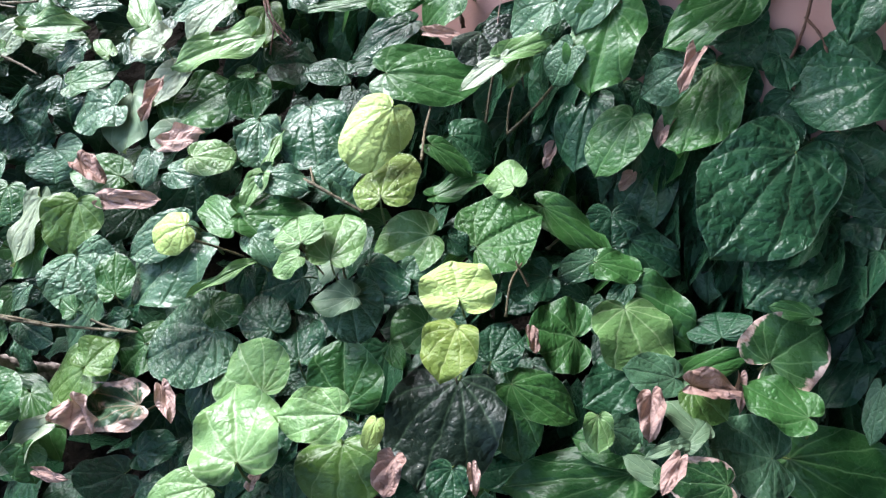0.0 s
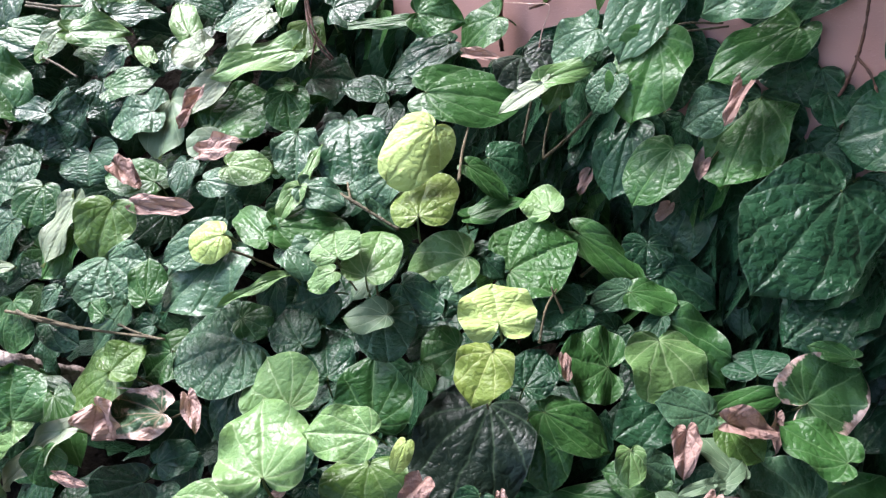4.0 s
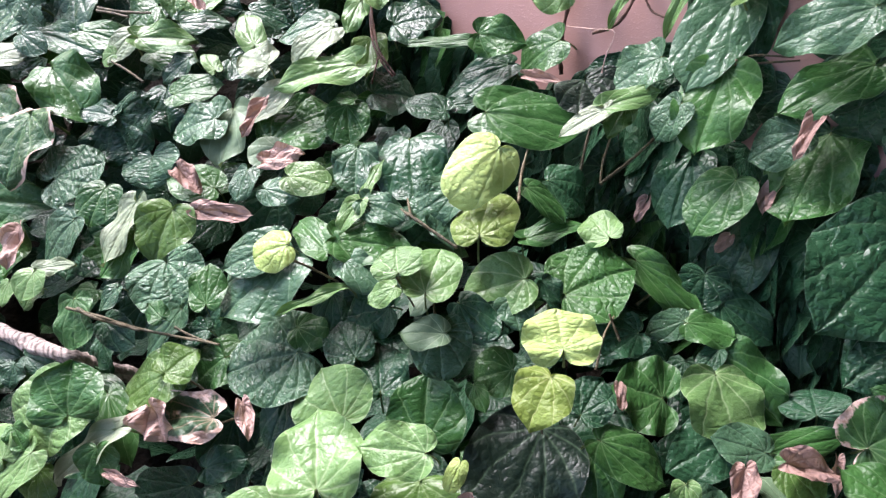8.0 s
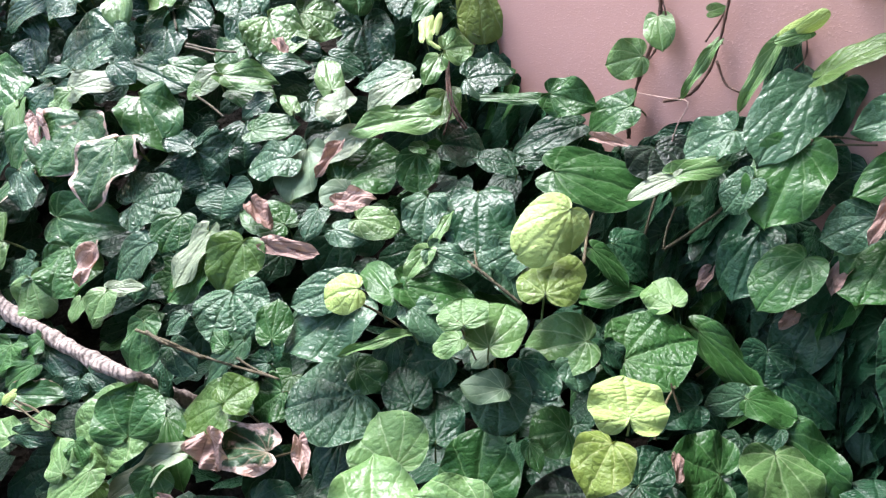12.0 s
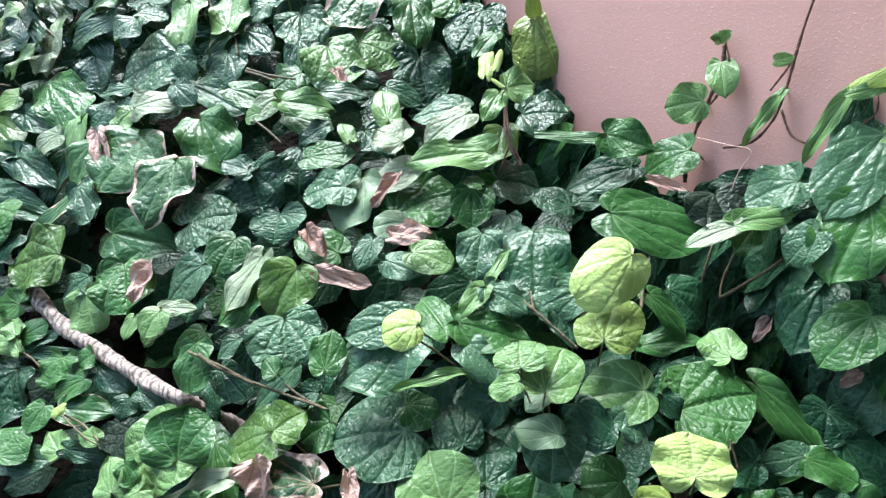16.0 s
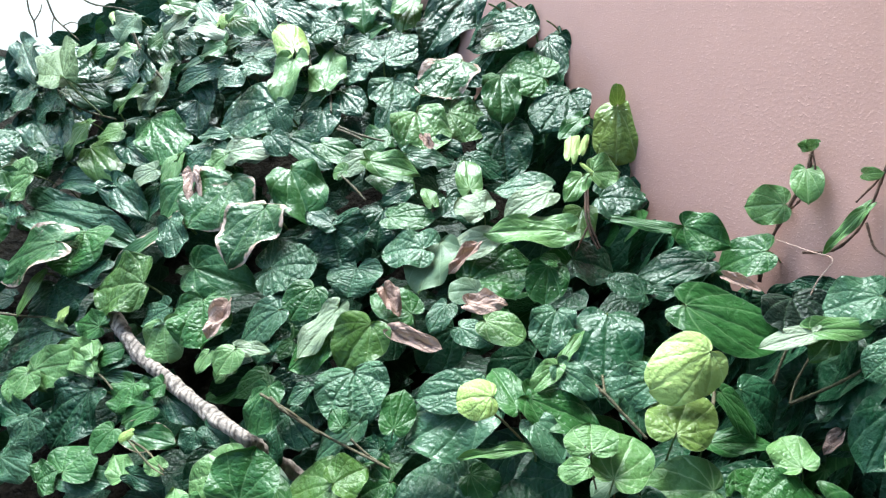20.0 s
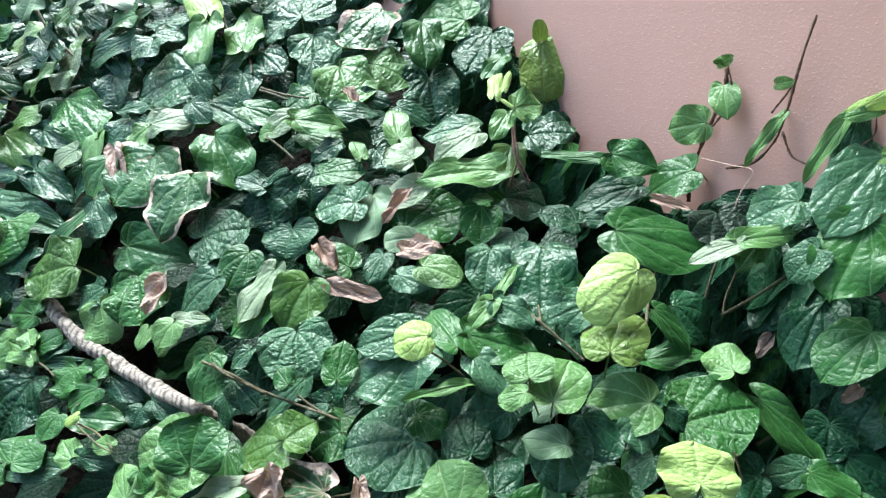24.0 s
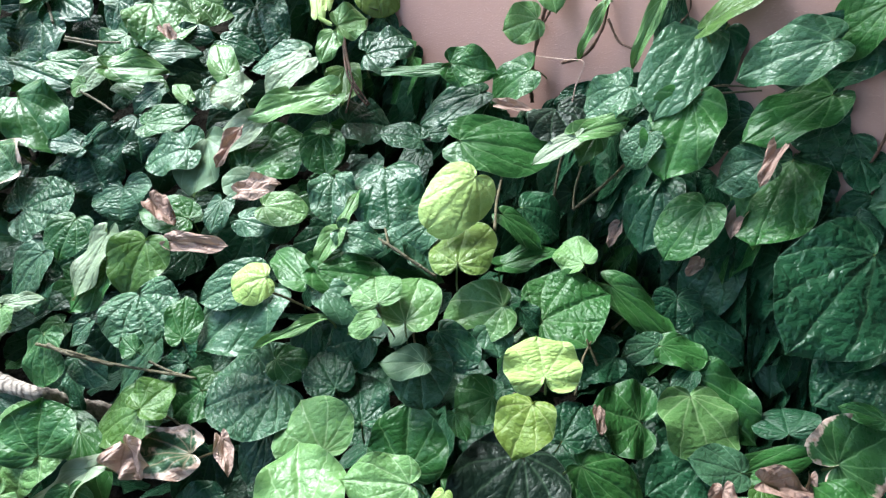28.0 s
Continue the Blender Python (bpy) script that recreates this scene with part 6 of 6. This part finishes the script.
stem_part(vine_root[9], "stem", [(-0.606, 0.851, 0.888), (-0.575, 0.851, 0.919), (-0.568, 0.851, 0.961), (-0.579, 0.851, 1.004), (-0.596, 0.851, 1.045), (-0.610, 0.851, 1.081), (-0.626, 0.851, 1.129)], 0.0025, RED_STEM, rough=0.26)
stem_part(vine_root[9], "stem", [(-0.597, 0.851, 0.991), (-0.595, 0.851, 1.023), (-0.596, 0.851, 1.045)], 0.0017, RED_STEM, rough=0.26)
stem_part(vine_root[9], "stem", [(-0.566, 0.851, 0.978), (-0.535, 0.851, 0.959), (-0.510, 0.851, 0.960)], 0.0017, RED_STEM, rough=0.26)
stem_part(vine_root[3], "aerial_root", [(-0.526, 0.797, 0.852), (-0.540, 0.803, 0.885), (-0.546, 0.805, 0.921), (-0.582, 0.815, 0.907), (-0.643, 0.836, 0.881)], 0.0010, PALE_STEM)
stem_part(vine_root[3], "stem", [(-0.457, 0.737, 0.754), (-0.484, 0.765, 0.780), (-0.509, 0.790, 0.815), (-0.523, 0.800, 0.833)], 0.0022, STEM)
stem_part(vine_root[3], "stem", [(-0.438, 0.771, 0.744), (-0.432, 0.799, 0.776), (-0.423, 0.817, 0.821), (-0.427, 0.848, 0.867)], 0.0025, STEM)
stem_part(vine_root[3], "stem", [(-0.438, 0.771, 0.744), (-0.457, 0.786, 0.763), (-0.474, 0.801, 0.799)], 0.0019, STEM)
stem_part(vine_root[3], "stem", [(-0.442, 0.595, 0.746), (-0.483, 0.639, 0.753), (-0.524, 0.690, 0.764)], 0.0021, STEM)
stem_part(vine_root[3], "stem", [(-0.408, 0.451, 0.674), (-0.394, 0.447, 0.656), (-0.379, 0.447, 0.643)], 0.0015, STEM)
stem_part(vine_root[2], "stem", [(-0.436, 0.400, 0.698), (-0.416, 0.416, 0.672), (-0.402, 0.426, 0.655)], 0.0013, STEM)
stem_part(vine_root[6], "stem", [(-1.741, -0.071, 0.310), (-1.696, -0.043, 0.309), (-1.651, -0.011, 0.320), (-1.587, 0.039, 0.349)], 0.0030, STEM)
stem_part(vine_root[6], "stem", [(-1.787, 0.068, 0.471), (-1.717, 0.090, 0.451), (-1.605, 0.127, 0.451)], 0.0036, STEM)
stem_part(vine_root[6], "stem", [(-1.487, 0.331, 0.646), (-1.466, 0.356, 0.656), (-1.422, 0.358, 0.643), (-1.348, 0.377, 0.636), (-1.279, 0.366, 0.624)], 0.0028, STEM)
stem_part(vine_root[6], "stem", [(-1.100, 0.345, 0.593), (-1.065, 0.357, 0.595), (-1.027, 0.367, 0.596)], 0.0022, STEM)
stem_part(vine_root[7], "stem", [(-1.230, 0.367, 0.617), (-1.204, 0.384, 0.625), (-1.172, 0.398, 0.634)], 0.0023, STEM)
stem_part(vine_root[2], "stem", [(-0.601, 0.241, 0.425), (-0.559, 0.259, 0.427), (-0.527, 0.270, 0.429)], 0.0015, STEM)
stem_part(vine_root[2], "stem", [(-0.502, 0.244, 0.417), (-0.488, 0.265, 0.437), (-0.473, 0.284, 0.461)], 0.0017, STEM)
stem_part(vine_root[1], "stem", [(-0.171, 0.853, 0.976), (-0.173, 0.853, 1.003), (-0.180, 0.853, 1.033), (-0.193, 0.853, 1.065), (-0.214, 0.853, 1.105)], 0.0019, RED_STEM, rough=0.26)
stem_part(vine_root[1], "stem", [(-0.182, 0.853, 1.032), (-0.159, 0.853, 1.023), (-0.140, 0.853, 1.009)], 0.0016, RED_STEM, rough=0.26)
stem_part(vine_root[1], "stem", [(-0.235, 0.588, 0.701), (-0.257, 0.586, 0.717), (-0.262, 0.586, 0.721)], 0.0015, STEM)
stem_part(vine_root[0], "stem", [(-0.225, 0.541, 0.684), (-0.245, 0.560, 0.712), (-0.261, 0.602, 0.711)], 0.0015, STEM)
stem_part(vine_root[1], "stem", [(-0.267, 0.671, 0.699), (-0.270, 0.713, 0.708), (-0.269, 0.724, 0.716)], 0.0020, STEM)
stem_part(vine_root[6], "stem", [(-1.876, -0.148, 0.465), (-1.860, -0.138, 0.431), (-1.850, -0.127, 0.414), (-1.828, -0.118, 0.388)], 0.0019, STEM)
stem_part(vine_root[6], "stem", [(-1.850, -0.127, 0.414), (-1.860, -0.118, 0.434), (-1.869, -0.115, 0.451)], 0.0013, STEM)
stem_part(vine_root[6], "stem", [(-1.878, -0.113, 0.475), (-1.854, -0.089, 0.435), (-1.840, -0.070, 0.424), (-1.808, -0.036, 0.412)], 0.0020, STEM)
stem_part(vine_root[6], "stem", [(-1.854, -0.089, 0.435), (-1.843, -0.091, 0.417), (-1.832, -0.088, 0.403)], 0.0013, STEM)
stem_part(vine_root[6], "stem", [(-1.840, -0.070, 0.424), (-1.841, -0.055, 0.437), (-1.836, -0.042, 0.440)], 0.0013, STEM)
stem_part(vine_root[6], "stem", [(-1.871, -0.057, 0.493), (-1.849, -0.016, 0.490), (-1.822, 0.028, 0.506), (-1.790, 0.065, 0.520)], 0.0020, STEM)
stem_part(vine_root[3], "stem", [(-0.379, 0.814, 0.968), (-0.367, 0.834, 0.981), (-0.333, 0.857, 0.996)], 0.0016, STEM)
stem_part(vine_root[3], "stem", [(-0.377, 0.816, 0.964), (-0.357, 0.837, 0.976), (-0.325, 0.857, 0.996)], 0.0016, STEM)
stem_part(vine_root[2], "stem", [(-0.520, 0.315, 0.671), (-0.503, 0.338, 0.664), (-0.490, 0.379, 0.637)], 0.0015, STEM)
stem_part(vine_root[4], "stem", [(-0.970, -0.011, 0.228), (-0.937, 0.002, 0.242), (-0.908, 0.011, 0.251)], 0.0018, STEM)
stem_part(vine_root[4], "stem", [(-0.799, 0.028, 0.265), (-0.759, 0.044, 0.289), (-0.696, 0.050, 0.333)], 0.0016, STEM)
stem_part(vine_root[7], "stem", [(-1.236, 0.371, 0.619), (-1.190, 0.399, 0.634), (-1.149, 0.425, 0.653)], 0.0025, STEM)
stem_part(vine_root[6], "stem", [(-1.180, -0.144, 0.145), (-1.164, -0.109, 0.155), (-1.147, -0.075, 0.171)], 0.0024, STEM)
stem_part(vine_root[0], "stem", [(-0.265, 0.478, 0.680), (-0.253, 0.476, 0.660), (-0.210, 0.461, 0.635)], 0.0012, STEM)
stem_part(vine_root[8], "stem", [(-0.673, 0.851, 0.907), (-0.664, 0.851, 0.937), (-0.666, 0.851, 0.967), (-0.677, 0.851, 0.992), (-0.702, 0.851, 1.013)], 0.0018, RED_STEM, rough=0.26)
stem_part(vine_root[9], "stem", [(-0.464, 0.851, 1.020), (-0.462, 0.851, 1.042), (-0.485, 0.851, 1.071)], 0.0011, RED_STEM, rough=0.26)
stem_part(vine_root[4], "stem", [(-0.804, 0.020, 0.267), (-0.772, 0.029, 0.281), (-0.715, 0.039, 0.318), (-0.680, 0.046, 0.348)], 0.0012, STEM)

# vine leaves added out of view, high on the wall, to shade the right end
plant = creeping_vine("unseen canopy of big dark vine leaves added to shade the pink wall", (0.3, 0.84, 1.2))
rg = np.random.RandomState(77)
for k in range(96):
    x = rg.uniform(-0.55, 0.95)
    low = float(np.interp(x, (-0.6, -0.1, 0.0, 0.1, 0.22, 1.0), (1.33, 1.28, 1.20, 1.10, 1.05, 1.05)))
    y, z = rg.uniform(0.56, 0.83), low + rg.uniform(0.0, 0.36)
    size = rg.uniform(0.10, 0.15)
    turn = rg.uniform(-0.8, 0.8)
    along = Vector((math.sin(turn) * 0.7, -0.45, -0.55)).normalized() * size
    leaf(plant, "d" if k % 3 else "o", (x, y, z), tuple(Vector((x, y, z)) + along), tuple(Vector((math.cos(turn), 0.25 * math.sin(turn), 0.1)) * size * 0.85))

# ---------------------------------------------------------------- the under-storey
def litter(name, seed, spots, kinds, parent):
    """Many small overlapping blades, deeper in the bank."""
    rg = np.random.RandomState(seed)
    shapes = [leaf_shape(500 + k, 3, 7, depth=0.8) for k in range(6)]
    arrays = [(np.array(v), np.array(f), np.array(u)) for v, f, u in shapes]
    vs, fs, us, xy, start = [], [], [], [], 0
    for x, y, z, size in spots:
        v, f, u = arrays[rg.randint(6)]
        head = rg.uniform(-0.9, 0.9) + (math.pi if rg.rand() < 0.1 else 0)
        along = Vector((math.sin(head), -math.cos(head), -0.45 + rg.uniform(-0.35, 0.35))).normalized()
        if y + 0.3 > WALL_Y - 0.05:
            along = Vector((math.sin(head) * 0.7, -0.12, -1)).normalized()
        face = (OPEN - Vector((x, y, z))).normalized() + Vector(rg.normal(0, 0.35, 3))
        across = along.cross(face).normalized()
        normal = across.cross(along)
        m = np.array((across, along, normal)).T
        vs.append((v * size * (rg.uniform(0.75, 0.95), 1, 0.9)) @ m.T + (x, y, z))
        fs.append(f + start)
        us.append(u)
        xy.append(v[:, :2])
        start += len(v)
    mesh = raw_mesh(name, np.concatenate(vs).tolist(), np.concatenate(fs).tolist(), np.concatenate(us), flat=np.concatenate(xy))
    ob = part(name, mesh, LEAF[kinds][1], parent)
    return tagged(ob, "", "", "", "stuff")


rg = np.random.RandomState(21)
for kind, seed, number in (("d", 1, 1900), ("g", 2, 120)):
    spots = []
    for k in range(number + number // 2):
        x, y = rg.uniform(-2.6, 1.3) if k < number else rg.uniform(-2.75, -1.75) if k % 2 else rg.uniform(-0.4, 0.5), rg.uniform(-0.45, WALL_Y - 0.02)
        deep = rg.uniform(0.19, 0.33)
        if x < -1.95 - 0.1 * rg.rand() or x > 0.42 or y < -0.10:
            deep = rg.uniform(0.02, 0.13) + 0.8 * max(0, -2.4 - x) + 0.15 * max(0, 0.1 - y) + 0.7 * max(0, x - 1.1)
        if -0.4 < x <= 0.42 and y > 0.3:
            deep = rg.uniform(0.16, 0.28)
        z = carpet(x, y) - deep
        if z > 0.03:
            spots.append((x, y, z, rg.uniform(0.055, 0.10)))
    # the vine climbs higher up the wall towards the shaded end
    for _ in range(int(0.75 * number)):
        x = rg.uniform(-1.45, 1.1)
        top = float(np.interp(x, (-1.4, -1.0, -0.87, -0.63, -0.48, -0.35, -0.15, 0.0, 0.3, 1.1), (0.84, 0.80, 0.77, 0.80, 0.87, 0.90, 0.90, 0.87, 1.0, 1.4)))
        spots.append((x, WALL_Y - rg.uniform(0.015, 0.035), top - 0.02 - 0.62 * rg.rand() ** 1.3, rg.uniform(0.07, 0.12)))
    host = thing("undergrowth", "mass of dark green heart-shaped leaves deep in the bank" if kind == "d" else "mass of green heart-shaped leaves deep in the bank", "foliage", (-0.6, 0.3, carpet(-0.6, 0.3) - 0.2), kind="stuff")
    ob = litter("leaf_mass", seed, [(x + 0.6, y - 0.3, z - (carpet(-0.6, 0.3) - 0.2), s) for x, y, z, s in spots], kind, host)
